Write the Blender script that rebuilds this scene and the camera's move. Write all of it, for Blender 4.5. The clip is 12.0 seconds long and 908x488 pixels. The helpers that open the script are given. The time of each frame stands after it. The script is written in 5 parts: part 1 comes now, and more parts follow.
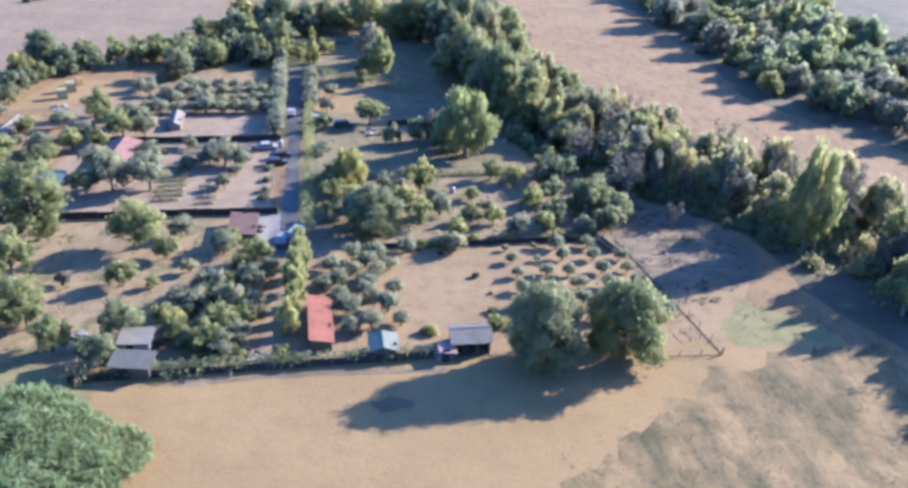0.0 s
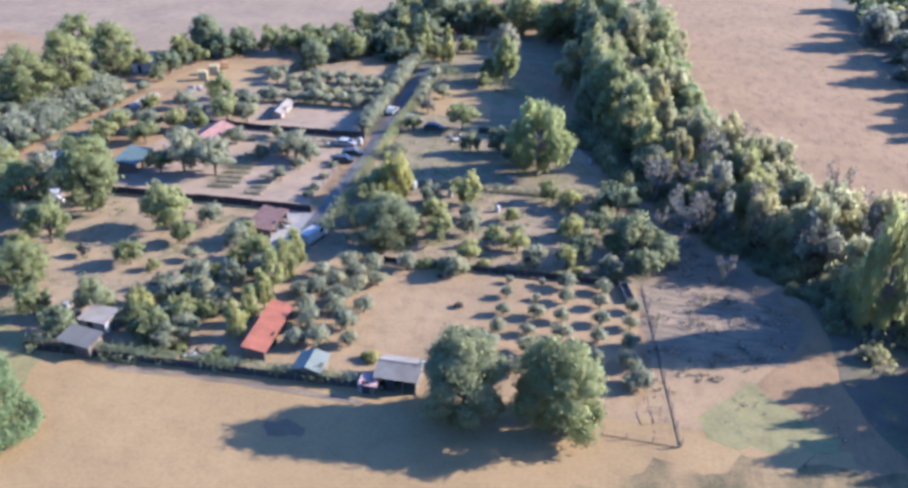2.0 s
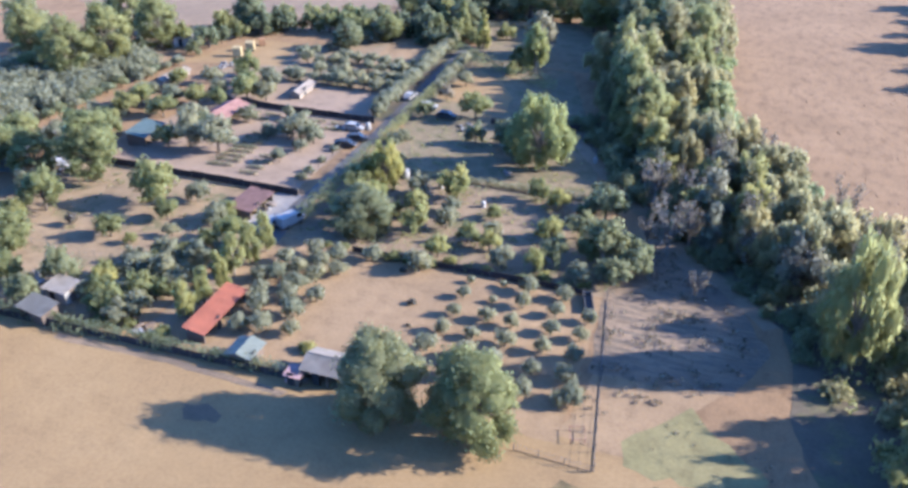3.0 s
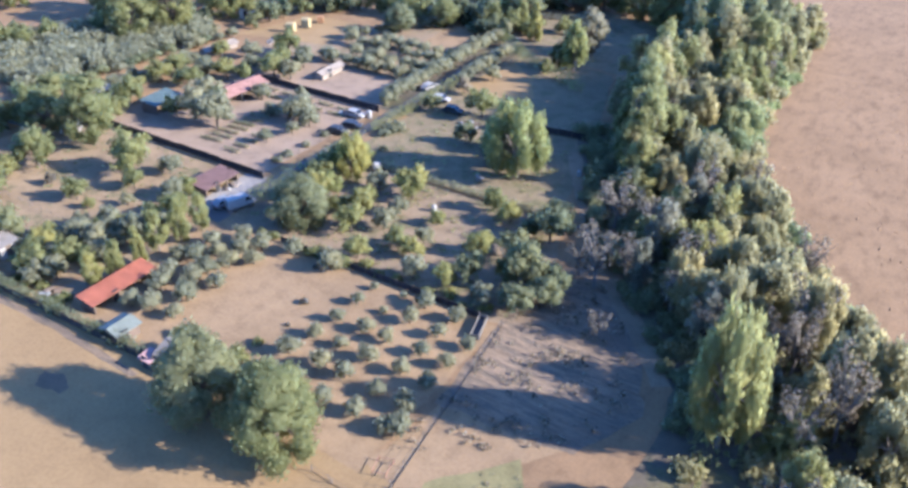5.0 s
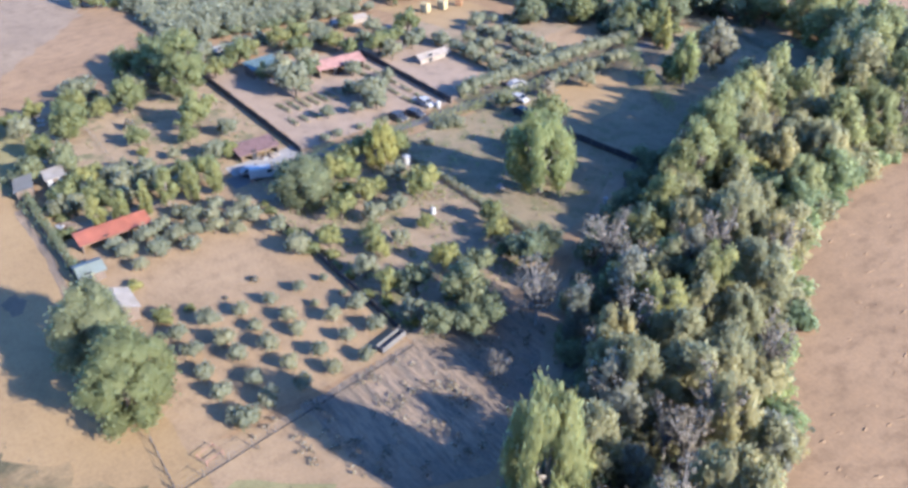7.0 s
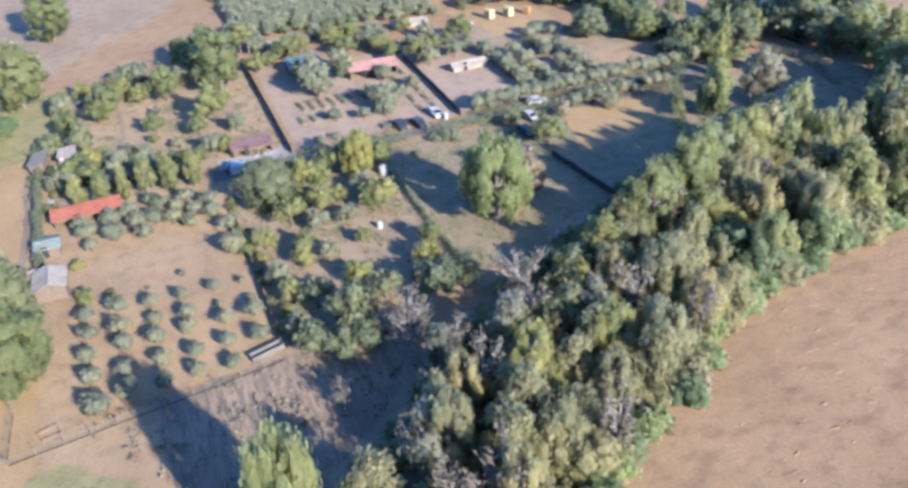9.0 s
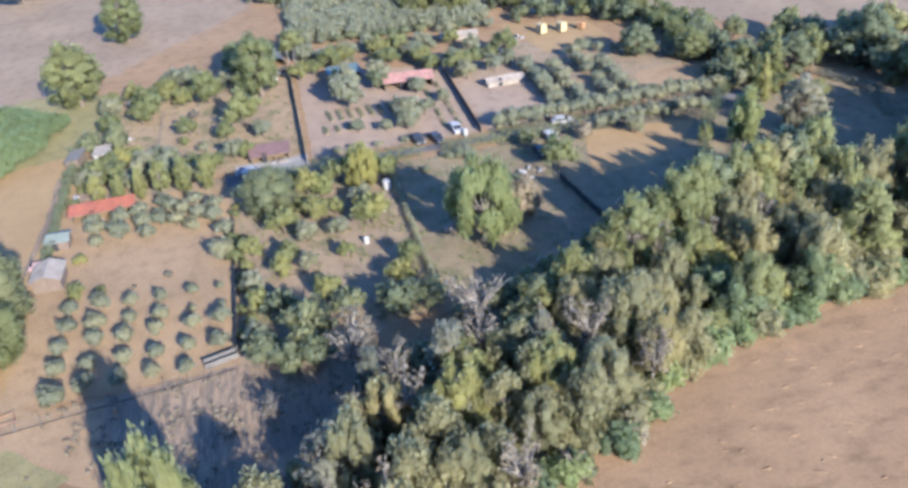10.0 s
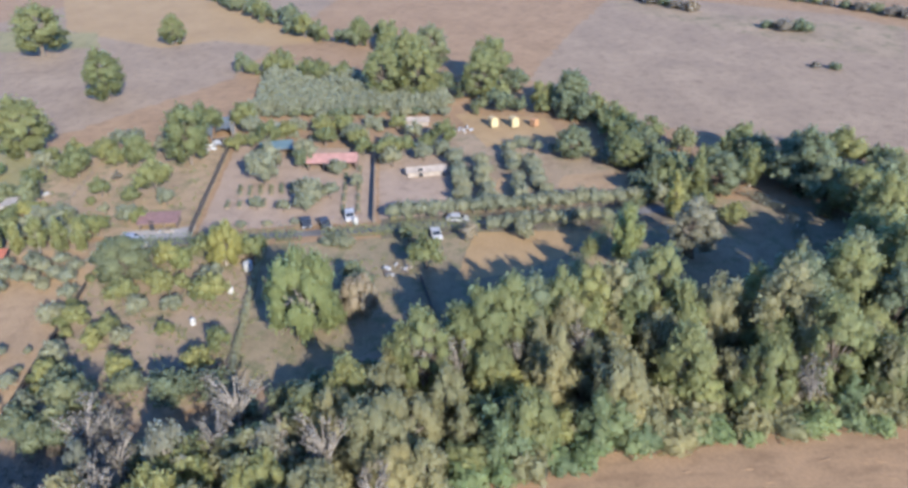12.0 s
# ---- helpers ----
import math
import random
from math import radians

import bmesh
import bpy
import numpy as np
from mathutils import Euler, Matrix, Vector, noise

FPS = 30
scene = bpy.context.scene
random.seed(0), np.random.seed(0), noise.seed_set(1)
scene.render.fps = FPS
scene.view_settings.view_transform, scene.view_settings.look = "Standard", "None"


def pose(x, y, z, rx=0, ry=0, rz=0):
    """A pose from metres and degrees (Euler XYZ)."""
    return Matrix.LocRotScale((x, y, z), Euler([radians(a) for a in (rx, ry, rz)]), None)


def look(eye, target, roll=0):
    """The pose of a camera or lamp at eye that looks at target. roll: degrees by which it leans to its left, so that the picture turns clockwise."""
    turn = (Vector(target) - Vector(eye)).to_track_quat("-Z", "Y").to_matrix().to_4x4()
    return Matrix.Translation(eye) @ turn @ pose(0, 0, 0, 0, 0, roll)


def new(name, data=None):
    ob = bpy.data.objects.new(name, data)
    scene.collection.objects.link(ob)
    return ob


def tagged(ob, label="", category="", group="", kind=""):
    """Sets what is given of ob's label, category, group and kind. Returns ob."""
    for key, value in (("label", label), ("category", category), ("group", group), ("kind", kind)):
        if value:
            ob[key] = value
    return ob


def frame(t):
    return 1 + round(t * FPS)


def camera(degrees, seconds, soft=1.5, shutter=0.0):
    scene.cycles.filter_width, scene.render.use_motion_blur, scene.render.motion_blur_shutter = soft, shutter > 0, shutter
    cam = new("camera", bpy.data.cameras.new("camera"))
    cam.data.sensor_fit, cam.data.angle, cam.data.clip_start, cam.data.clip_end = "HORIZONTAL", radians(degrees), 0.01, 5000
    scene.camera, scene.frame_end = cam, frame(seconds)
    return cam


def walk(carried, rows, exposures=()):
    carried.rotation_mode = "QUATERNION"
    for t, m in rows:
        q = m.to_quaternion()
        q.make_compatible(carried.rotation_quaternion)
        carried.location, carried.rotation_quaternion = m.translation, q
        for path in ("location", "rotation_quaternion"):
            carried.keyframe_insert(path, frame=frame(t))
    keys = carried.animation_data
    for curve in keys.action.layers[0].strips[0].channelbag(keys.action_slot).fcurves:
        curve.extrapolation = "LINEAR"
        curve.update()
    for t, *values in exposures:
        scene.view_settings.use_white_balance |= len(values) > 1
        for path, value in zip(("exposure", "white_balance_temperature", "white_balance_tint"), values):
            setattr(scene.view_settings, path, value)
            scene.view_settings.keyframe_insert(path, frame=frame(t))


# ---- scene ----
cam = camera(57.9, 12.0, soft=3.2)
METRES, EYE, TILT, LEAN, TURN = 235.33, 62.55, 0.55, -0.45, -8.8
ROWS = [
    (0.0, 0.0, 0.0, 0.0, 0.88, -28.9, -1.6),
    (0.5, 0.037, 0.0129, -0.0, 5.56, -28.92, -1.21),
    (1.0, 0.0779, 0.03, -0.0003, 10.1, -28.99, -1.15),
    (1.5, 0.1127, 0.0468, -0.0002, 14.32, -29.21, -0.36),
    (2.0, 0.1537, 0.0692, 0.0006, 20.34, -29.52, 0.47),
    (2.5, 0.1861, 0.0896, 0.0015, 24.26, -29.95, 0.72),
    (3.0, 0.2215, 0.1151, 0.0032, 28.07, -30.86, 0.47),
    (3.5, 0.2512, 0.1389, 0.0048, 31.48, -31.66, 0.24),
    (5.5, 0.3591, 0.2583, 0.01, 46.54, -32.4, 0.95),
    (6.0, 0.3828, 0.2958, 0.011, 52.21, -32.56, 1.14),
    (6.5, 0.4023, 0.3326, 0.0123, 57.36, -32.86, 1.48),
    (7.0, 0.4198, 0.3731, 0.0136, 62.07, -33.56, 1.35),
    (7.5, 0.4327, 0.4099, 0.0147, 65.28, -33.93, 1.24),
    (9.5, 0.4611, 0.5713, 0.0167, 80.95, -33.11, 3.64),
    (10.0, 0.4609, 0.6163, 0.0166, 85.46, -32.67, 4.22),
    (10.5, 0.4578, 0.6586, 0.0157, 88.87, -32.19, 4.16),
    (11.0, 0.4515, 0.7032, 0.0146, 92.33, -31.58, 3.68),
    (11.5, 0.443, 0.7419, 0.0126, 93.88, -29.74, 2.52),
    (12.0, 0.4316, 0.7847, 0.0103, 94.27, -27.08, 1.98),
]
walk(cam, [(t, pose(-0.5, -0.6, EYE, TILT, LEAN, TURN) @ pose(METRES * x, METRES * y, METRES * z, 90 + pitch, roll, yaw)) for t, x, y, z, yaw, pitch, roll in ROWS],
     exposures=[(0.0, 2.48, 4960, 15), (4.0, 2.50, 5080, 17), (7.0, 2.55, 5060, 15), (10.5, 2.31, 5080, 13), (12.0, 2.16, 5080, 12)])

# ---- light ----
SUN_AZ, SUN_EL = radians(19.5), radians(24.5)
world = bpy.data.worlds.new("sky")
scene.world = world
world.use_nodes = True
wn = world.node_tree
sky = wn.nodes.new("ShaderNodeTexSky")
sky.sky_type, sky.sun_disc = "NISHITA", False
sky.sun_elevation, sky.sun_rotation = SUN_EL, math.pi / 2 - SUN_AZ
sky.air_density, sky.dust_density, sky.ozone_density = 1.0, 0.8, 8.0
wn.nodes["Background"].inputs[1].default_value = 0.105
wn.links.new(sky.outputs[0], wn.nodes["Background"].inputs[0])
sun = new("sun", bpy.data.lights.new("sun", "SUN"))
sun.data.energy, sun.data.angle, sun.data.color = 4.5, radians(0.6), (1.0, 0.82, 0.57)
sun.matrix_world = look((0, 0, 0), (-math.cos(SUN_EL) * math.cos(SUN_AZ), -math.cos(SUN_EL) * math.sin(SUN_AZ), -math.sin(SUN_EL)))
sun.location = (150, 40, 120)

# ---- materials ----


def nodes_of(name):
    m = bpy.data.materials.new(name)
    m.use_nodes = True
    nt = m.node_tree
    return m, nt, nt.nodes["Principled BSDF"]


def noise_at(nt, scale, detail=4.0, stretch=(1, 1, 1), rough=0.55):
    """World-scale noise: one cycle about 1/scale metres."""
    geo = nt.nodes.new("ShaderNodeNewGeometry")
    mp = nt.nodes.new("ShaderNodeMapping")
    mp.inputs["Scale"].default_value = stretch
    nt.links.new(geo.outputs["Position"], mp.inputs["Vector"])
    n = nt.nodes.new("ShaderNodeTexNoise")
    n.inputs["Scale"].default_value, n.inputs["Detail"].default_value, n.inputs["Roughness"].default_value = scale, detail, rough
    nt.links.new(mp.outputs[0], n.inputs["Vector"])
    return n.outputs["Fac"]


def ramp(nt, fac, stops):
    r = nt.nodes.new("ShaderNodeValToRGB")
    el = r.color_ramp.elements
    while len(el) < len(stops):
        el.new(0.5)
    for e, (p, c) in zip(el, stops):
        e.position, e.color = p, (*c, 1)
    nt.links.new(fac, r.inputs[0])
    return r.outputs[0]


def mixed(nt, fac, a, b, how="MIX"):
    m = nt.nodes.new("ShaderNodeMix")
    m.data_type, m.blend_type = "RGBA", how
    for sock, v in ((m.inputs[0], fac), (m.inputs[6], a), (m.inputs[7], b)):
        if hasattr(v, "is_linked"):
            nt.links.new(v, sock)
        elif isinstance(v, tuple):
            sock.default_value = (*v, 1)
        else:
            sock.default_value = v
    return m.outputs[2]


def soil(name, base, dark, pale, weeds=0.0, stretch=(1, 1, 1), rough=0.95, bump=0.25, mid=0.35, wscale=0.16, wstretch=(1, 1, 1), thick=0.12, mottle=0.55, green=((0.062, 0.061, 0.028), (0.102, 0.090, 0.045))):
    """Dried mud or earth: broad stains, clods, and thin green weeds where asked."""
    m, nt, b = nodes_of(name)
    broad = noise_at(nt, 0.07, 5)
    c = ramp(nt, broad, [(0.3, dark), (0.5, base), (0.72, pale)])
    fine = noise_at(nt, mid, 6, stretch, 0.65)
    c = mixed(nt, mottle, c, ramp(nt, fine, [(0.3, (0.55, 0.52, 0.5)), (0.5, (1, 1, 1)), (0.7, (1.15, 1.12, 1.08))]), "MULTIPLY")
    grain = noise_at(nt, 2.2, 5)
    c = mixed(nt, 0.35, c, ramp(nt, grain, [(0.35, (0.7, 0.68, 0.66)), (0.6, (1.1, 1.1, 1.1))]), "MULTIPLY")
    if weeds:
        mask = ramp(nt, noise_at(nt, wscale, 6, wstretch, 0.7), [(0.62 - 0.3 * weeds, (0, 0, 0)), (0.62 + thick - 0.3 * weeds, (1, 1, 1))])
        c = mixed(nt, mask, c, ramp(nt, grain, [(0.3, green[0]), (0.7, green[1])]))
    nt.links.new(c, b.inputs["Base Color"])
    rim = nt.nodes.new("ShaderNodeAttribute")
    rim.attribute_name = "rim"
    ragged = nt.nodes.new("ShaderNodeMath")
    ragged.operation = "SUBTRACT"
    nt.links.new(noise_at(nt, 0.7, 5, (1, 1, 1), 0.7), ragged.inputs[0])
    nt.links.new(rim.outputs["Fac"], ragged.inputs[1])
    alpha = nt.nodes.new("ShaderNodeMath")
    alpha.operation, alpha.use_clamp = "MULTIPLY", True
    alpha.inputs[1].default_value = 4.0
    nt.links.new(ragged.outputs[0], alpha.inputs[0])
    nt.links.new(alpha.outputs[0], b.inputs["Alpha"])
    b.inputs["Roughness"].default_value = rough
    b.inputs["Specular IOR Level"].default_value = 0.2
    bp = nt.nodes.new("ShaderNodeBump")
    bp.inputs["Strength"].default_value, bp.inputs["Distance"].default_value = bump, 0.5
    nt.links.new(fine, bp.inputs["Height"])
    nt.links.new(bp.outputs[0], b.inputs["Normal"])
    return m


def leaf(name, a, b_, c_, through_=0.25):
    """Foliage: tint by tree and by clump, some light through the leaf and between the leaflets."""
    m, nt, b = nodes_of(name)
    info = nt.nodes.new("ShaderNodeObjectInfo")
    geo = nt.nodes.new("ShaderNodeNewGeometry")
    c = ramp(nt, geo.outputs["Random Per Island"], [(0.0, a), (0.5, b_), (1.0, c_)])
    tint = ramp(nt, info.outputs["Random"], [(0.0, (0.85, 0.90, 0.90)), (0.5, (1.02, 1.04, 1.03)), (1.0, (1.2, 1.15, 1.02))])
    c = mixed(nt, 1.0, c, tint, "MULTIPLY")
    c = mixed(nt, 0.6, c, ramp(nt, noise_at(nt, 0.6, 3), [(0.3, (0.86, 0.86, 0.86)), (0.7, (1.2, 1.2, 1.15))]), "MULTIPLY")
    nt.links.new(c, b.inputs["Base Color"])
    b.inputs["Roughness"].default_value = 0.6
    b.inputs["Specular IOR Level"].default_value = 0.18
    tr = nt.nodes.new("ShaderNodeBsdfTranslucent")
    nt.links.new(c, tr.inputs["Color"])
    mx = nt.nodes.new("ShaderNodeMixShader")
    mx.inputs[0].default_value = min(0.7, through_ + 0.14)
    nt.links.new(b.outputs[0], mx.inputs[1])
    nt.links.new(tr.outputs[0], mx.inputs[2])
    gaps = nt.nodes.new("ShaderNodeMixShader")
    gaps.inputs[0].default_value = 0.3
    nt.links.new(mx.outputs[0], gaps.inputs[1])
    nt.links.new(nt.nodes.new("ShaderNodeBsdfTransparent").outputs[0], gaps.inputs[2])
    nt.links.new(gaps.outputs[0], nt.nodes["Material Output"].inputs["Surface"])
    return m


def plain(name, col, dirt=(0.5, 0.45, 0.4), rough=0.7, metal=0.0, scale=1.2, amount=0.5):
    """Paint, plaster, sheet metal or timber with dirt at two scales."""
    m, nt, b = nodes_of(name)
    c = mixed(nt, amount, col, ramp(nt, noise_at(nt, scale, 5), [(0.35, dirt), (0.65, (1.1, 1.1, 1.1))]), "MULTIPLY")
    c = mixed(nt, 0.4, c, ramp(nt, noise_at(nt, scale * 7, 3), [(0.3, (0.7, 0.7, 0.7)), (0.7, (1.1, 1.1, 1.1))]), "MULTIPLY")
    nt.links.new(c, b.inputs["Base Color"])
    b.inputs["Roughness"].default_value, b.inputs["Metallic"].default_value = rough, metal
    return m


MUD = soil("dried_mud", (0.176, 0.119, 0.056), (0.160, 0.107, 0.051), (0.192, 0.132, 0.064), bump=0.15, mottle=0.26)
MUD_PINK = soil("pale_pink_mud", (0.172, 0.127, 0.088), (0.150, 0.111, 0.078), (0.190, 0.142, 0.100))
MUD_WEED = soil("mud_with_weeds", (0.166, 0.121, 0.071), (0.136, 0.101, 0.061), (0.190, 0.140, 0.084), weeds=0.3)
FIELDWEED = soil("mud_with_dry_weeds", (0.172, 0.118, 0.057), (0.152, 0.104, 0.051), (0.188, 0.130, 0.065), weeds=0.76, wscale=0.17, wstretch=(1.0, 0.45, 1), thick=0.24, mottle=0.7, green=((0.040, 0.036, 0.018), (0.068, 0.058, 0.029)))
MEADOW = soil("meadow_turf", (0.130, 0.102, 0.060), (0.104, 0.084, 0.049), (0.152, 0.118, 0.070), weeds=0.4, wscale=0.3)
EARTH = soil("garden_earth", (0.150, 0.112, 0.070), (0.118, 0.090, 0.058), (0.176, 0.130, 0.083), weeds=0.28)
GRASS = soil("rough_grass", (0.136, 0.119, 0.054), (0.118, 0.106, 0.047), (0.152, 0.130, 0.062), weeds=0.15)
# Earth and weeds with the trees' shade mixed into the low colour.
SHADE_EARTH = soil("shade_dark_earth", (0.076, 0.063, 0.045), (0.051, 0.045, 0.031), (0.103, 0.082, 0.058), weeds=0.4)
WETMUD = soil("wet_grey_mud", (0.144, 0.106, 0.069), (0.126, 0.093, 0.062), (0.166, 0.123, 0.080), rough=0.95, bump=0.04)
FIELD = soil("washed_field", (0.154, 0.100, 0.053), (0.136, 0.088, 0.046), (0.172, 0.113, 0.061), stretch=(1.0, 0.5, 1), bump=0.16, mid=0.5, mottle=0.7)
MUD_MID = soil("bare_orchard_mud", (0.174, 0.120, 0.066), (0.150, 0.104, 0.058), (0.192, 0.136, 0.076))
TRACK = soil("lane_gravel", (0.082, 0.078, 0.074), (0.067, 0.063, 0.060), (0.107, 0.098, 0.094), bump=0.1)
# Mottled earth; long dark streaks along x paint in thin tree shadows.
SHADOW_STREAK = soil("shadow_streaked_earth", (0.146, 0.107, 0.069), (0.096, 0.074, 0.054), (0.181, 0.133, 0.088), stretch=(0.22, 1.5, 1), weeds=0.5, bump=0.6, mid=1.1, wscale=0.9, wstretch=(0.25, 1.1, 1), thick=0.12, mottle=0.9, green=((0.070, 0.056, 0.042), (0.110, 0.088, 0.062)))
SLAB = soil("pale_concrete", (0.179, 0.165, 0.148), (0.148, 0.136, 0.123), (0.205, 0.192, 0.172), bump=0.05)
DAMP = soil("damp_dark_mud", (0.102, 0.074, 0.047), (0.084, 0.062, 0.041), (0.124, 0.090, 0.056))

L_OLIVE = leaf("olive_leaves", (0.184, 0.186, 0.128), (0.208, 0.211, 0.145), (0.233, 0.236, 0.162), 0.46)
L_GREEN = leaf("green_leaves", (0.190, 0.197, 0.093), (0.216, 0.224, 0.106), (0.242, 0.251, 0.119), 0.56)
L_DARK = leaf("dark_green_leaves", (0.148, 0.162, 0.099), (0.168, 0.184, 0.112), (0.188, 0.206, 0.125), 0.51)
L_YELLOW = leaf("yellow_green_leaves", (0.225, 0.225, 0.099), (0.256, 0.256, 0.112), (0.287, 0.287, 0.125), 0.58)
L_GOLD = leaf("golden_leaves", (0.236, 0.228, 0.086), (0.268, 0.260, 0.098), (0.300, 0.290, 0.110), 0.56)
L_POPLAR = leaf("poplar_leaves", (0.230, 0.216, 0.122), (0.262, 0.246, 0.139), (0.294, 0.275, 0.156), 0.61)
L_SILVER = leaf("silver_leaves", (0.174, 0.172, 0.134), (0.198, 0.196, 0.152), (0.222, 0.220, 0.170), 0.51)
L_CANE = leaf("cane_leaves", (0.158, 0.188, 0.106), (0.180, 0.214, 0.120), (0.202, 0.240, 0.134), 0.56)
L_WILLOW = leaf("willow_leaves", (0.220, 0.230, 0.098), (0.250, 0.262, 0.112), (0.280, 0.292, 0.128), 0.58)
L_REED = leaf("reed_leaves", (0.189, 0.224, 0.109), (0.215, 0.254, 0.124), (0.241, 0.284, 0.139), 0.56)
L_WEED = leaf("dull_weeds", (0.146, 0.125, 0.088), (0.168, 0.142, 0.102), (0.190, 0.158, 0.117), 0.2)
L_DRY = leaf("dry_twigs", (0.106, 0.092, 0.075), (0.124, 0.108, 0.088), (0.142, 0.124, 0.101), 0.25)
BARK = plain("bark", (0.079, 0.062, 0.045), rough=0.95, scale=3)
PALEBARK = plain("pale_bark", (0.150, 0.134, 0.114), rough=0.95, scale=3)
OLDBARK = plain("old_bark", (0.149, 0.129, 0.104), rough=0.95, scale=3)

# ---- mesh tools ----
RNG = np.random.default_rng(7)


def mesh(name, verts, faces, mat, soft=None):
    me = bpy.data.meshes.new(name)
    me.from_pydata([tuple(v) for v in verts], [], [tuple(f) for f in faces])
    me.materials.append(mat)
    me.update()
    if soft is not None:
        me.polygons.foreach_set("use_smooth", np.ones(len(me.polygons), bool))
        me.normals_split_custom_set_from_vertices(np.asarray(soft, np.float32).tolist())
    return me


def billow(v, nn, amount=0.3):
    """Corner normals between each leaf's own and the bough's it sits on."""
    q = v.reshape(-1, 4, 3)
    own = np.cross(q[:, 1] - q[:, 3], q[:, 2] - q[:, 0])
    own /= np.linalg.norm(own, axis=1)[:, None] + 1e-9
    b = nn * amount + own * (1 - amount)
    b /= np.linalg.norm(b, axis=1)[:, None] + 1e-9
    return np.repeat(b, 4, 0)


def quads(pts, nrm, size, long=1.5, rng=RNG, hang=0.0):
    """One bent leaf clump (two triangles sharing a fold) at each point."""
    n = len(pts)
    nrm = nrm + rng.normal(0, 0.75, (n, 3))
    nrm /= np.linalg.norm(nrm, axis=1)[:, None] + 1e-9
    side = np.cross(nrm, rng.normal(0, 1, (n, 3)))
    side /= np.linalg.norm(side, axis=1)[:, None] + 1e-9
    up = np.cross(nrm, side)
    if hang:
        up = up * (1 - hang) + np.array((0, 0, -1.0)) * hang + rng.normal(0, 0.15, (n, 3))
        up /= np.linalg.norm(up, axis=1)[:, None] + 1e-9
        side = np.cross(up, nrm)
        side /= np.linalg.norm(side, axis=1)[:, None] + 1e-9
    s = size * rng.uniform(0.6, 1.4, n)[:, None]
    fold = nrm * s * rng.uniform(-0.25, 0.25, n)[:, None]
    v = np.stack([pts - up * s * 0.5 * long, pts + side * s * 0.5 + fold, pts + up * s * 0.5 * long, pts - side * s * 0.5 + fold], 1)
    v += rng.normal(0, 0.08, v.shape) * s[:, None, :]
    return v.reshape(-1, 3), np.arange(n * 4).reshape(n, 4)


def cloud(lobes, n, rng=RNG):
    """Points and normals near the skin of a union of ellipsoid lobes."""
    c, r = np.array([l[0] for l in lobes], float), np.array([l[1] for l in lobes], float)
    area = (r[:, 0] * r[:, 1] + r[:, 0] * r[:, 2] + r[:, 1] * r[:, 2])
    which = rng.choice(len(lobes), n, p=area / area.sum())
    d = rng.normal(0, 1, (n, 3))
    d /= np.linalg.norm(d, axis=1)[:, None]
    depth = 1.0 - np.abs(rng.normal(0, 0.2, n))
    depth = np.clip(depth + rng.normal(0, 0.16, n), 0.25, 1.5)
    p = c[which] + d * r[which] * depth[:, None]
    nn = d / r[which]
    nn /= np.linalg.norm(nn, axis=1)[:, None]
    return p, nn


def ball(fine):
    bm = bmesh.new()
    bmesh.ops.create_icosphere(bm, subdivisions=2 if fine else 1, radius=1.0)
    v = np.array([q.co for q in bm.verts])
    f = np.array([[q.index for q in p.verts] for p in bm.faces])
    bm.free()
    return v, f


BALLS = {k: ball(k) for k in (False, True)}


def heart(lobes, fine, rng, size=0.76):
    """The close-packed inner foliage of each bough, uneven, under the outer leaves."""
    bv, bf = BALLS[fine]
    vs, ns, fs = [], [], []
    for i, (c, r) in enumerate(lobes):
        v = bv * np.asarray(r) * size * rng.uniform(0.88, 1.1, (len(bv), 1)) + np.asarray(c)
        v[:, 2] = np.maximum(v[:, 2], 0.1)
        vs.append(v)
        ns.append(bv)
        fs.append(bf + i * len(bv))
    return np.concatenate(vs), np.concatenate(ns), np.concatenate(fs)


def tube(path, radii, sides=6):
    path = [Vector(p) for p in path]
    v, f = [], []
    for i, p in enumerate(path):
        d = (path[min(i + 1, len(path) - 1)] - path[max(i - 1, 0)]).normalized()
        a = d.orthogonal().normalized()
        b = d.cross(a)
        for k in range(sides):
            t = 2 * math.pi * k / sides
            v.append(p + (a * math.cos(t) + b * math.sin(t)) * radii[i])
    for i in range(len(path) - 1):
        for k in range(sides):
            q = (k + 1) % sides
            f.append((i * sides + k, i * sides + q, (i + 1) * sides + q, (i + 1) * sides + k))
    f.append(tuple(range(sides))[::-1])
    f.append(tuple((len(path) - 1) * sides + k for k in range(sides)))
    return v, f


def joined(pieces):
    v, f = [], []
    for pv, pf in pieces:
        o = len(v)
        v += list(pv)
        f += [tuple(i + o for i in q) for q in pf]
    return v, f


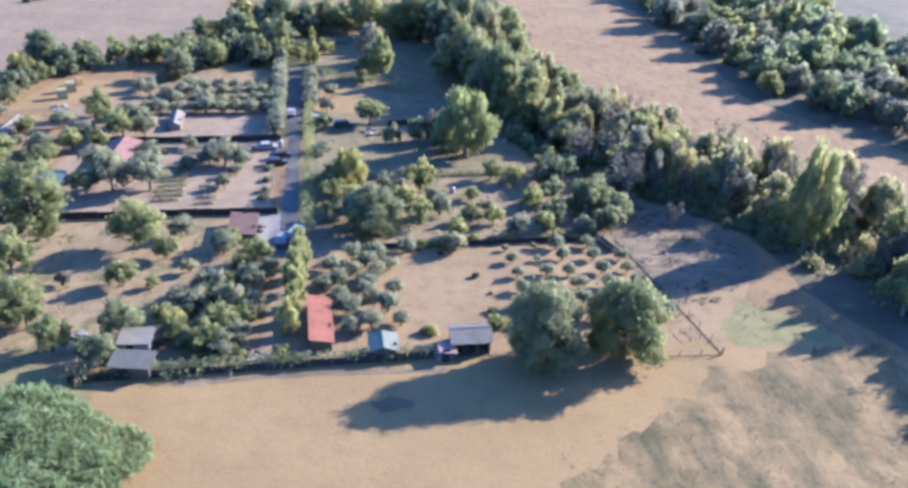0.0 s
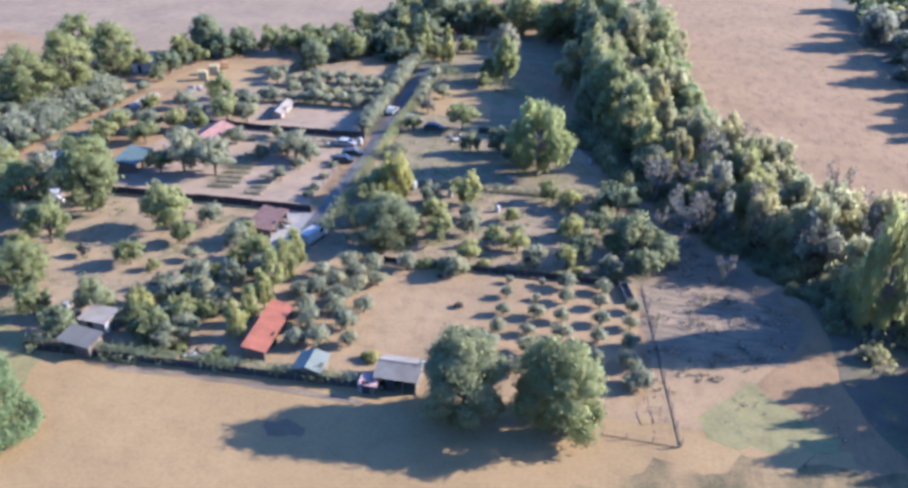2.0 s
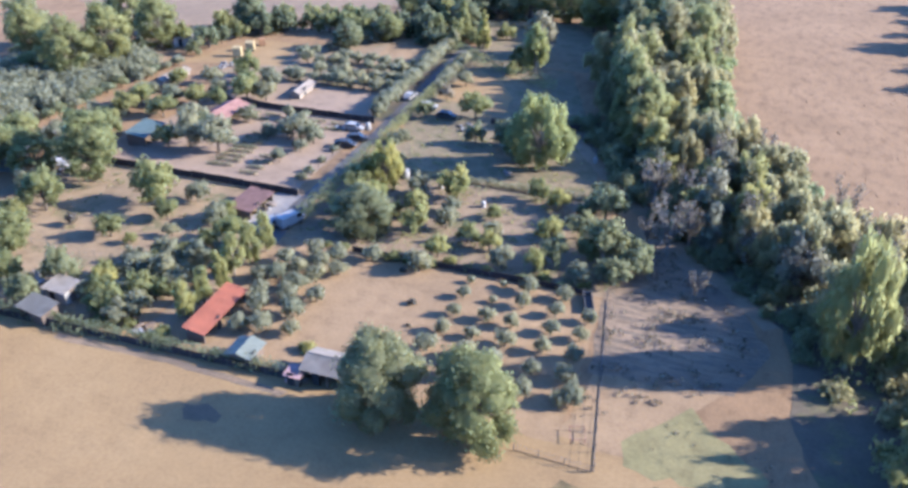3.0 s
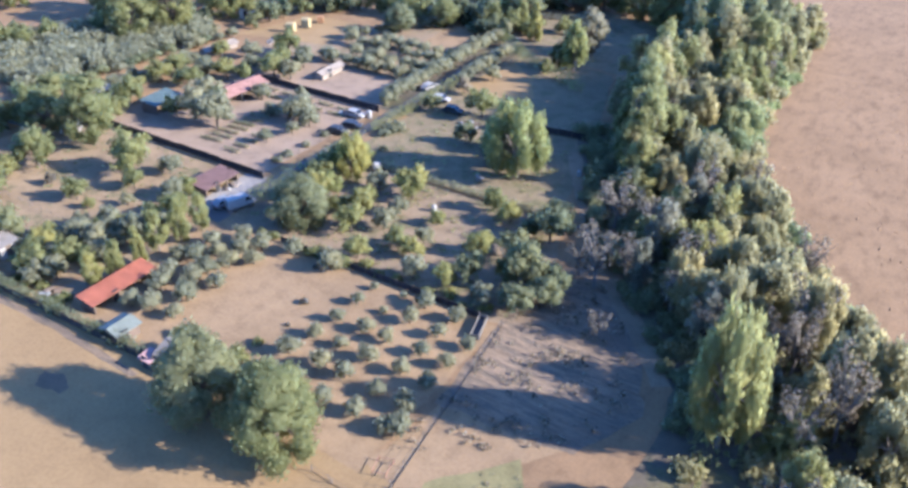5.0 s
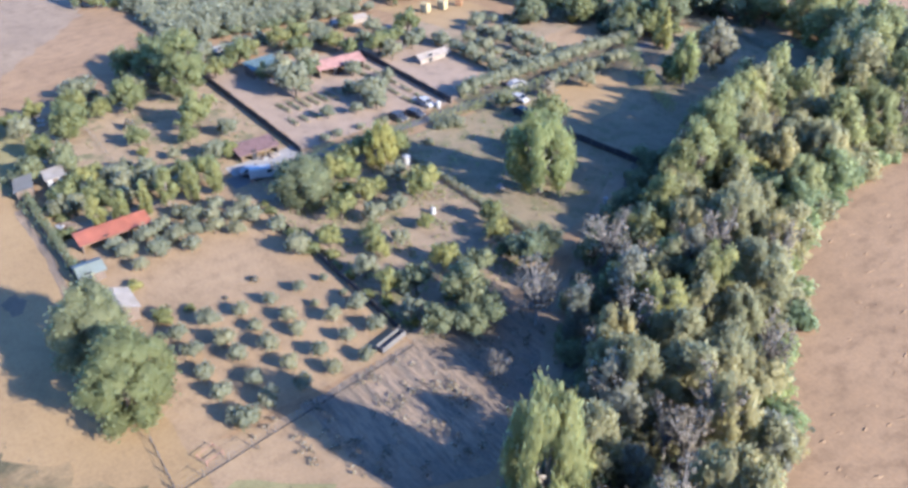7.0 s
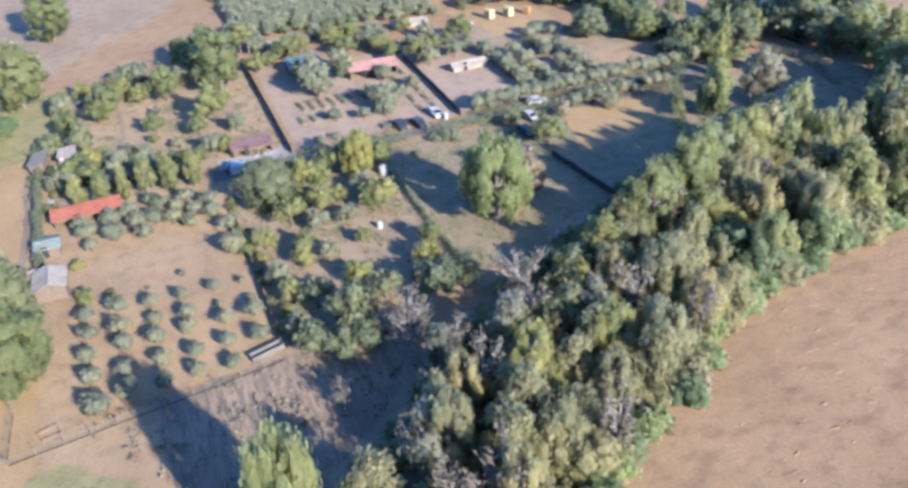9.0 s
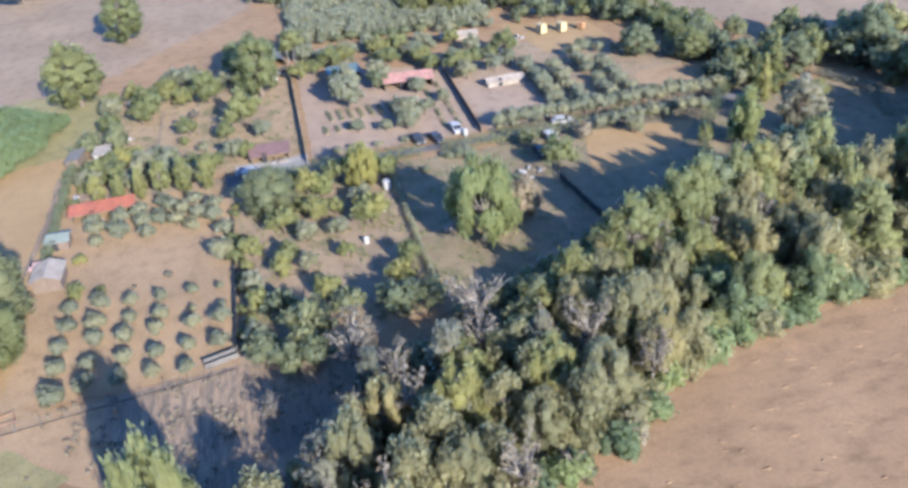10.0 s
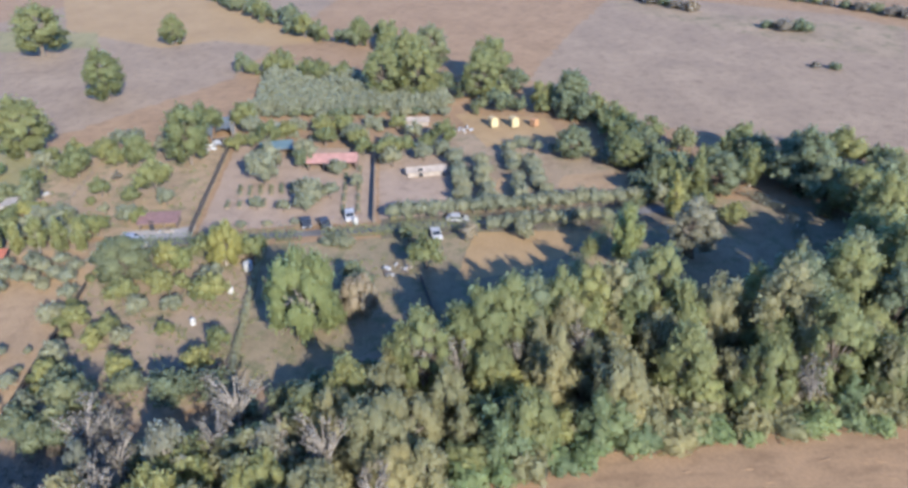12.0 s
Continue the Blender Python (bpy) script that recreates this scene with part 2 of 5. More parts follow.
def trunk_of(height, radius, tips, rng):
    """Tapered, slightly bent trunk with limbs that reach for the given tips."""
    lean = rng.normal(0, 0.04, 2) * height
    mid = Vector((lean[0] * 0.5, lean[1] * 0.5, height * 0.5))
    top = Vector((lean[0], lean[1], height))
    pieces = [tube([(0, 0, -0.3), (0, 0, 0.25), mid, top], [radius * 1.5, radius * 1.05, radius * 0.8, radius * 0.55])]
    for tip in tips:
        tip = Vector(tip)
        start = mid.lerp(top, rng.uniform(0.1, 1.0))
        bend = start.lerp(tip, 0.5) + Vector((0, 0, 0.1 * (tip - start).length))
        pieces.append(tube([start, bend, tip], [radius * 0.5, radius * 0.3, radius * 0.08], 5))
    return joined(pieces)


def tree_model(kind, seed):
    """(trunk mesh, crown mesh, width, height) of one model tree."""
    rng = np.random.default_rng(seed)
    lobes = []
    if kind == "olive":
        w, h, n, s, tr = 3.6, 3.3, 640, 0.28, 0.14
        for k in range(9):
            a, q = 2.4 * k + rng.uniform(0, 1), math.sqrt((k + 0.5) / 9)
            lobes.append(((math.cos(a) * q * 1.05, math.sin(a) * q * 1.05, 1.95 - 0.5 * q + rng.normal(0, 0.2)), rng.uniform(0.6, 0.9, 3)))
        base = 0.9
    elif kind == "fruit":
        w, h, n, s, tr = 5.0, 5.0, 1000, 0.33, 0.16
        for k in range(15):
            a, q = 2.4 * k + rng.uniform(0, 1.2), math.sqrt((k + 0.4) / 15)
            lobes.append(((math.cos(a) * q * 1.75, math.sin(a) * q * 1.75, 2.9 - 0.9 * q * q + rng.normal(0, 0.5)), rng.uniform(0.5, 1.15, 3)))
        base = 1.4
    elif kind == "clump":
        w, h, n, s, tr = 5.0, 5.0, 560, 0.46, 0.16
        for k in range(11):
            a, q = 2.4 * k + rng.uniform(0, 1.2), math.sqrt((k + 0.4) / 11)
            lobes.append(((math.cos(a) * q * 1.7, math.sin(a) * q * 1.7, 2.8 - 0.9 * q * q + rng.normal(0, 0.5)), rng.uniform(0.6, 1.2, 3)))
        base = 1.4
    elif kind in ("broad", "great"):
        w, h, n, s, tr = (12.0, 14.5, 2300, 0.50, 0.42) if kind == "broad" else (12.0, 14.5, 8000, 0.34, 0.42)
        for k in range(40):
            a, u = 2.4 * k + rng.uniform(0, 0.9), (k + 0.5) / 40
            prof = math.sin(math.pi * (0.16 + 0.80 * u)) ** 0.7
            rr = 4.6 * prof * rng.uniform(0.6, 1.0)
            lobes.append(((math.cos(a) * rr, math.sin(a) * rr, (1.7 if kind == "great" else 2.3) + 10.3 * u + rng.normal(0, 0.4)), rng.uniform(1.3 if kind == "great" else 0.9, 2.0, 3) * (1, 1, 0.95)))
        base = 5.0
    elif kind == "tall":
        w, h, n, s, tr = 6.5, 11.5, 1800, 0.39, 0.22
        for k in range(15):
            a, u = 2.4 * k + rng.uniform(0, 1.4), (k + 0.5) / 15
            rr = 2.3 * math.sin(math.pi * (0.2 + 0.75 * u)) * rng.uniform(0.4, 1.0)
            lobes.append(((math.cos(a) * rr, math.sin(a) * rr, 2.2 + 8.0 * u + rng.normal(0, 0.5)), rng.uniform(0.65, 1.25, 3) * (1, 1, 1.7)))
        base = 5.5
    elif kind == "conifer":
        w, h, n, s, tr = 4.6, 11.0, 1200, 0.4, 0.2
        for k in range(16):
            a, u = 2.4 * k + rng.uniform(0, 1), (k + 0.5) / 16
            rr = 1.5 * (1 - u) ** 0.7 * rng.uniform(0.5, 1.0)
            lobes.append(((math.cos(a) * rr, math.sin(a) * rr, 0.9 + 8.9 * u), np.array((0.75, 0.75, 1.3)) * (1.25 - 0.75 * u)))
        base = 6.0
    elif kind == "willow":
        w, h, n, s, tr = 13.0, 12.5, 4200, 0.38, 0.4
        for k in range(30):
            a, u = 2.4 * k + rng.uniform(0, 0.9), (k + 0.5) / 30
            rr = 5.2 * math.sin(math.pi * (0.28 + 0.66 * u)) ** 0.8 * rng.uniform(0.55, 1.0)
            lobes.append(((math.cos(a) * rr, math.sin(a) * rr, 2.2 + 8.8 * u + rng.normal(0, 0.4)), rng.uniform(1.0, 1.65, 3) * (1, 1, 1.7)))
        base = 5.0
    elif kind == "shrub":
        w, h, n, s, tr = 3.0, 2.2, 430, 0.31, 0.07
        for k in range(7):
            a, q = 2.4 * k + rng.uniform(0, 1), math.sqrt((k + 0.3) / 7)
            lobes.append(((math.cos(a) * q * 0.95, math.sin(a) * q * 0.95, 0.85 - 0.3 * q + rng.normal(0, 0.15)), rng.uniform(0.5, 0.8, 3)))
        base = 0.5
    else:  # bare
        w, h, n, s, tr = 6.0, 9.5, 420, 0.34, 0.2
        for k in range(14):
            a, u = 2.4 * k + rng.uniform(0, 1.4), (k + 0.5) / 14
            rr = 2.4 * rng.uniform(0.5, 1.0) * (0.5 + 0.5 * u)
            lobes.append(((math.cos(a) * rr, math.sin(a) * rr, 3.0 + 6.0 * u), rng.uniform(0.5, 0.9, 3) * (1, 1, 1.3)))
        base = 4.0
    p, nn = cloud(lobes, n, rng)
    keep = p[:, 2] > 0.12
    p, nn = p[keep], nn[keep]
    if kind in ("willow", "tall"):
        cv, cf = quads(p, nn, s * 0.85, 2.3, rng, 0.7)
    else:
        cv, cf = quads(p, nn, s, 1.4, rng)
    mid = np.array([l[0] for l in lobes]).mean(0)
    out = p - mid
    out /= np.linalg.norm(out, axis=1)[:, None] + 1e-9
    soft = billow(cv, nn * 0.25 + out * 0.75)
    leaves = len(cv)
    if kind != "bare":
        hv, hn, hf = heart(lobes, kind in ("great", "willow"), rng)
        ho = hv - mid
        ho /= np.linalg.norm(ho, axis=1)[:, None] + 1e-9
        cf = [tuple(q) for q in cf] + [tuple(q) for q in (hf + leaves)]
        cv, soft = np.concatenate([cv, hv]), np.concatenate([soft, hn * 0.4 + ho * 0.6])
    tips = [l[0] for l in lobes][:: 1 if kind == "bare" else 2]
    if kind == "bare":
        tips = tips + [(t[0] * 1.3 + rng.normal(0, 0.5), t[1] * 1.3 + rng.normal(0, 0.5), t[2] + rng.uniform(-0.5, 1.0)) for t in tips for _ in range(2)]
    tv, tf = trunk_of(base, tr, tips, rng)
    bark = PALEBARK if kind == "bare" else OLDBARK if kind in ("tall", "willow") else BARK
    crown = mesh(kind + "_crown", cv, cf, L_GREEN, soft)
    crown["leaves"] = leaves
    return mesh(kind + "_trunk", tv, tf, bark), crown, w, h


MODELS = {k: [tree_model(k, 100 * i + j) for j in range(m)] for i, (k, m) in enumerate(
    (("olive", 6), ("fruit", 6), ("clump", 6), ("broad", 4), ("great", 2), ("tall", 6), ("conifer", 3), ("willow", 1), ("shrub", 4), ("bare", 3)))}


def plant(kind, x, y, w, leafmat, name, label, category="tree", group="", stretch=1.0, z=0.0):
    """One tree: an Empty at its foot with a trunk and a crown."""
    tm, cm, w0, h0 = MODELS[kind][RNG.integers(len(MODELS[kind]))]
    s = w / w0
    foot = tagged(new(name), label, category, group)
    foot.matrix_world = pose(x, y, z, 0, 0, RNG.uniform(0, 360)) @ Matrix.Diagonal((s, s * RNG.uniform(0.92, 1.08), s * stretch * RNG.uniform(0.92, 1.08), 1))
    tr = new("trunk", tm)
    cr = new("crown", cm)
    for o in (tr, cr):
        o.parent = foot
    cr.material_slots[0].link = "OBJECT"
    cr.material_slots[0].material = leafmat
    return foot


def part(name, bm, material, parent, label=""):
    me = bpy.data.meshes.new(name)
    bm.to_mesh(me)
    bm.free()
    me.materials.append(material)
    ob = new(name, me)
    ob.parent = parent
    if label:
        ob["label"] = label
    return ob


def thing(name, label, category, m=None, group="", kind=""):
    ob = tagged(new(name), label, category, group, kind)
    ob.matrix_world = m or Matrix.Identity(4)
    return ob


def box(bm, x0, y0, z0, x1, y1, z1, bevel=0.0):
    r = bmesh.ops.create_cube(bm, size=1, matrix=Matrix.Translation(((x0 + x1) / 2, (y0 + y1) / 2, (z0 + z1) / 2)) @ Matrix.Diagonal((x1 - x0, y1 - y0, z1 - z0, 1)))
    if bevel:
        es = list({e for v in r["verts"] for e in v.link_edges})
        bmesh.ops.bevel(bm, geom=es, offset=bevel, segments=2, affect="EDGES")
    return bm


def boxed(*a, **k):
    return box(bmesh.new(), *a, **k)


def patch(name, outline, z, mat, label, category="ground", wob=0.5, soft=1.2):
    """A sheet of earth with a ragged, thinning edge, a little above the ground."""
    pts = []
    for i, (x, y) in enumerate(outline):
        x1, y1 = outline[(i + 1) % len(outline)]
        n = max(2, int(math.dist((x, y), (x1, y1)) / 1.6))
        for k in range(n):
            t = k / n
            p = Vector((x + (x1 - x) * t, y + (y1 - y) * t, 0))
            o = noise.noise_vector(p * 0.35) * wob + noise.noise_vector(p * 1.3) * wob * 0.4
            pts.append((p.x + o.x, p.y + o.y, 0.35 * z))
    bm = bmesh.new()
    f = bm.faces.new([bm.verts.new(p) for p in pts])
    if f.normal.z < 0:
        f.normal_flip()
    layer = bm.verts.layers.float.new("rim")
    bmesh.ops.inset_region(bm, faces=[f], thickness=soft, use_boundary=True, use_even_offset=False)
    for v in bm.verts:
        v[layer] = 1.0 if v.is_boundary else 0.0
    bmesh.ops.triangulate(bm, faces=bm.faces)
    bmesh.ops.recalc_face_normals(bm, faces=bm.faces)
    if sum(q.normal.z for q in bm.faces) < 0:
        bmesh.ops.reverse_faces(bm, faces=bm.faces)
    me = bpy.data.meshes.new(name)
    bm.to_mesh(me)
    bm.free()
    me.materials.append(mat)
    return tagged(new(name, me), label, category, kind="structure")


def inside(poly, x, y):
    hit = False
    for (x0, y0), (x1, y1) in zip(poly, poly[1:] + poly[:1]):
        if (y0 > y) != (y1 > y) and x < (x1 - x0) * (y - y0) / (y1 - y0) + x0:
            hit = not hit
    return hit


def fill(poly, step, jitter=0.35):
    """Jittered places inside an outline, about one step apart."""
    xs, ys = [p[0] for p in poly], [p[1] for p in poly]
    out = []
    for j in range(int((max(ys) - min(ys)) / (step * 0.87)) + 1):
        for i in range(int((max(xs) - min(xs)) / step) + 1):
            x = min(xs) + (i + 0.5 * (j % 2)) * step + RNG.normal(0, jitter * step * 0.5)
            y = min(ys) + j * step * 0.87 + RNG.normal(0, jitter * step * 0.5)
            if inside(poly, x, y):
                out.append((x, y))
    return out


def along(a, b, step):
    n = max(1, round(math.dist(a, b) / step))
    return [(a[0] + (b[0] - a[0]) * (i + 0.5) / n, a[1] + (b[1] - a[1]) * (i + 0.5) / n) for i in range(n)]

# ---- ground ----
def ground_sheet():
    """One flat sheet to the horizon."""
    n, v, f = 121, [], []
    for j in range(n):
        for i in range(n):
            u, w = (i / (n - 1)) * 2 - 1, (j / (n - 1)) * 2 - 1
            x, y = 140 * u + 1900 * u ** 5, 130 + 140 * w + 1900 * w ** 5
            v.append((x, y, -0.004))
    for j in range(n - 1):
        for i in range(n - 1):
            k = j * n + i
            f.append((k, k + 1, k + n + 1, k + n))
    return tagged(new("ground", mesh("ground", v, f, FIELD)), "pale dried mud plain left by a flood", "ground", kind="structure")


ground_sheet()
BELT = [(38, 163), (47, 149), (56, 135), (66, 121), (71.5, 112), (79.5, 104), (81, 94), (84, 82), (90, 68), (100, 56), (106, 62), (103, 84), (98.5, 104), (91, 120), (83, 131), (76, 141.5),
        (70, 152.5), (63, 162.5), (58, 173), (55.5, 185), (53.5, 198), (53, 230), (54, 262), (38, 268), (40, 236), (36, 212), (30, 195), (33, 177)]
VERGE = [(26, 174.5), (33.5, 159.5), (41, 147), (53, 130.5), (62, 120.5), (67.5, 113.5), (68.2, 107), (71.5, 108), (71.5, 112), (66, 121), (56, 135), (47, 149), (38, 163), (33, 177)]
GLADE = [(76, 97), (102, 106), (102, 114), (78, 107), (72, 105)]
FAR_BELT = [(104, 300), (104, 250), (105, 215), (101, 185), (112, 160), (122, 146), (150, 132), (210, 150), (230, 330), (110, 330)]
patch("field_north", [(-60, -40), (75, -40), (66, 60), (67, 84), (45, 85), (20, 85.5), (-34, 85), (-75, 70), (-90, 0)], 0.02, MUD, "smooth tan field of dried mud", "field")
patch("field_strip", [(48, 300), (47, 230), (48, 204), (50, 186), (53, 172), (64, 154), (72, 137), (83, 122), (92, 104), (98, 84), (101, 62), (140, 60), (135, 130),
                      (112, 158), (101, 185), (105, 215), (104, 300)], 0.03, FIELD, "long strip of washed pinkish mud field", "field")
patch("weed_field", [(22, 61), (32, 67.5), (47, 77.5), (59, 81.5), (70, 82), (78, 66), (72, 34), (34, 36)], 0.05, FIELDWEED, "tan mud with patchy rows of dry weeds", "field", 3.5, 7.0)
patch("grass_patch", [(51, 82.6), (58, 82.4), (65.5, 83.2), (65.5, 86), (60.5, 91), (57, 95), (53.5, 90), (51, 86.5)], 0.07, GRASS, "patch of rough olive-green grass", "grass", 1.3, 1.7)
# Verge and bare bank: dark sheets laid where the wood's shade falls.
patch("wood_verge", VERGE, 0.055, SHADE_EARTH, "earth bank along the foot of the wood, darkened for its shade", "ground", 0.8, 1.0)
patch("bank_ground_bare", [(68.2, 111.5), (68.4, 97), (70, 89), (72.3, 84.8), (77, 74), (84, 66), (93, 66), (86, 82), (83, 98), (78, 107), (71, 112)], 0.058, SHADE_EARTH, "bare bank below the wood, deep shade put into its colour", "ground", 0.6, 1.0)
patch("wood_ground", [(x, y) for x, y in BELT], 0.05, SHADE_EARTH, "earth and weeds under the trees, darkened with their shade", "ground", 1.2)
patch("plot_ground_orchard", [(-9, 84), (44, 84), (44, 113), (-9, 113.5)], 0.04, MUD_MID, "bare tan mud of an olive orchard", "garden plot", 0.3)
patch("plot_ground_fruit", [(-8, 113.5), (43, 113.5), (48, 116), (40, 140.5), (-5, 140.5)], 0.045, EARTH, "weedy earth under fruit trees", "garden plot", 0.5)
patch("orchard_margin", [(44, 85), (52, 84), (56, 92), (61, 98), (54, 101), (46, 99)], 0.05, MUD_MID, "bare tan mud between orchard and grass", "ground", 0.6, 2.0)
# Dry-stalk ground whose streaks stand in for shadows of half-bare trees.
patch("shadow_streaked_ground", [(45, 97), (62, 98), (66, 108), (60, 121), (50, 133), (42, 128), (44, 113)], 0.055, SHADOW_STREAK, "brown earth with dry stalks and painted thin tree shadows", "ground", 0.6, 2.5)
patch("meadow_clearing", [(-5, 179), (5, 176), (12, 174), (11, 184), (6, 193), (-3, 201)], 0.06, MUD, "bare tan mud clearing of the meadow", "garden plot", 0.6, 1.2)
patch("plot_ground_meadow", [(-5, 141), (38, 141), (34, 160), (28, 180), (20, 205), (-5, 207)], 0.04, MEADOW, "dull green-brown ground with thin grass", "garden plot", 0.5)
patch("plot_ground_west", [(-60, 86), (-12, 86), (-12, 127), (-60, 127)], 0.04, MUD_WEED, "tan mud of a garden plot with weeds", "garden plot", 0.4)
patch("plot_ground_beds", [(-58, 128), (-12, 128), (-12, 161), (-50, 161)], 0.04, MUD_PINK, "pinkish mud of a vegetable plot", "garden plot", 0.4)
patch("plot_ground_hut", [(-50, 161.5), (-13, 161.5), (-13, 177), (-60, 177)], 0.04, MUD_PINK, "bare pinkish mud of a garden plot", "garden plot", 0.4)
patch("plot_ground_groves", [(-60, 177.5), (-13, 177.5), (-13, 216), (-40, 216)], 0.04, EARTH, "earth between olive rows", "garden plot", 0.4)
patch("bare_plot", [(-29, 200), (-20, 196.4), (-15.2, 202), (-18.3, 211.8), (-30, 217.5)], 0.06, MUD_MID, "bare tan mud rectangle between olive rows", "garden plot", 0.4)
patch("bare_strip", [(-31.6, 187.6), (-25.6, 184.8), (-15.6, 187.2), (-15.4, 189), (-28, 190)], 0.06, MUD_MID, "bare tan strip between olive rows", "garden plot", 0.4)
patch("yard", [(-72, 181), (-48, 186), (-52, 204), (-66, 203)], 0.05, MUD, "bare tan yard", "yard", 0.8)
patch("alley", [(-11.4, 87), (-8.2, 87), (-7.6, 112), (-10, 112)], 0.06, EARTH, "narrow earth alley between hedged plots", "lane", 0.15, 0.4)
# The shade between the hedges is carried by this verge's dark colour.
patch("lane_verge", [(-13, 162), (-4.8, 162), (-5.0, 217), (-14.5, 217)], 0.05, SHADE_EARTH, "weedy verge beside the lane, darkened for the hedge shade", "ground", 0.4, 0.8)
patch("lane", [(-10.2, 112), (-6.2, 112), (-7.4, 133), (-7.5, 150), (-8.4, 190), (-9.0, 217), (-11.6, 217), (-10.9, 190), (-9.9, 150), (-9.8, 133)], 0.06, TRACK, "narrow grey gravel lane", "lane", 0.15, 0.3)
patch("wet_field", [(-60, 60), (-72, 84), (-100, 106), (-115, 118), (-260, 150), (-260, 40), (-150, -20)], 0.035, WETMUD, "wet grey-mauve mud field", "field", 2.0, 2.5)
patch("green_field", [(-30, 83), (-46, 90), (-62, 86), (-66, 66), (-48, 54), (-24, 60)], 0.05, GRASS, "rough green field corner", "grass", 1.0)
patch("wet_field_far", [(-62, 220), (-48, 240), (-30, 268), (-60, 360), (-160, 330), (-220, 260), (-150, 226), (-100, 204)], 0.03, WETMUD, "smooth wet mud plain", "field", 2.0, 2.5)
patch("far_field", [(-283, 12), (-262, 89), (-157, 142), (-152, 125), (-165, 105), (-157, 87), (-192, 45)], 0.06, MUD, "far tan field", "field", 1.0, 3.0)
patch("green_strip", [(-194, 19), (-185, 58), (-162, 65), (-161, 32)], 0.07, GRASS, "far strip of green grass", "grass", 1.0, 3.0)
patch("far_bank", [(-204, 256), (-176, 279), (-141, 340), (-100, 316), (-147, 279), (-188, 254)], 0.06, EARTH, "brown earth bank across the mud plain", "bank", 1.5, 2.0)
patch("lawn", [(0, 207), (26, 206), (30, 240), (-5, 250), (-14, 228)], 0.045, MEADOW, "shaded rough lawn", "grass", 1.0)
patch("damp_patch", [(5 + (2.6 + 0.6 * math.sin(3 * k)) * math.cos(k * 0.524), 75.2 + (1.4 + 0.4 * math.cos(2.3 * k)) * math.sin(k * 0.524)) for k in range(12)], 0.08, DAMP, "dark damp patch in the mud", "ground", 0.7, 1.3)
patch("slab", [(-14, 113.5), (-10.2, 113.5), (-10.0, 127), (-14.5, 127)], 0.07, SLAB, "pale concrete yard beside the lane", "yard", 0.3, 0.4)
patch("bank_path", [(28.5, 164), (37.5, 149.5), (49.5, 131.5), (58, 121.5), (65, 113), (67, 114), (60.5, 123), (52, 133.5), (40, 151), (30.5, 166)], 0.08, EARTH, "pale trodden path along the trees", "path", 0.4, 0.7)

patch("rubble_line", [(-21, 80.9), (-4, 81.4), (12, 80.7), (12.5, 81.7), (-4, 82.4), (-21, 82.1)], 0.06, SHADOW_STREAK, "low line of dug earth along the field fence", "ground", 0.25, 0.3)

# ---- wooded belt beside the field ----
WOODLABEL = "tall leafy tree of the wooded belt"
for x, y, w, m in ((37.5, 173.4, 9.5, L_GREEN), (32.9, 180.3, 9.5, L_POPLAR), (40.5, 183.9, 10, L_POPLAR), (31.5, 204, 10, L_GREEN), (36.0, 208.4, 10.5, L_POPLAR), (44.9, 162.8, 8.5, L_POPLAR),
                   (49.8, 156.8, 8.0, L_POPLAR), (52.5, 165.5, 10, L_POPLAR), (43.3, 176.5, 8.5, L_GREEN), (45.2, 190.5, 10, L_POPLAR), (42, 214, 11, L_GREEN), (61.2, 149, 9.5, L_YELLOW),
                   (62.4, 138.2, 9.2, L_YELLOW), (62, 130, 7.5, L_POPLAR), (64.2, 155, 8.6, L_POPLAR), (60.0, 163, 8.5, L_POPLAR), (53.6, 179.8, 9, L_GREEN), (50.2, 191.4, 9, L_POPLAR), (54.6, 161.4, 11.8, L_POPLAR),
                   (36.0, 190, 9.5, L_GREEN), (43.9, 201.5, 10.5, L_POPLAR), (43, 225, 11, L_GREEN), (48, 211, 9, L_GREEN), (49, 226, 10, L_GREEN), (67.5, 146, 8.0, L_POPLAR), (73, 136, 8.4, L_POPLAR), (79, 129, 8.0, L_POPLAR),
                   (84, 120.5, 9, L_POPLAR), (90, 112, 9, L_POPLAR), (69.5, 125.5, 7.5, L_POPLAR), (54.5, 148, 7.5, L_GREEN)):
    plant("willow", x, y, w, m, "wood_tree", WOODLABEL, group="trees of the wood", stretch=(11 / w) ** 0.7 * RNG.uniform(0.85, 1.0) * (1.02 if y > 166 else 0.92 if y > 132 else 1.15))
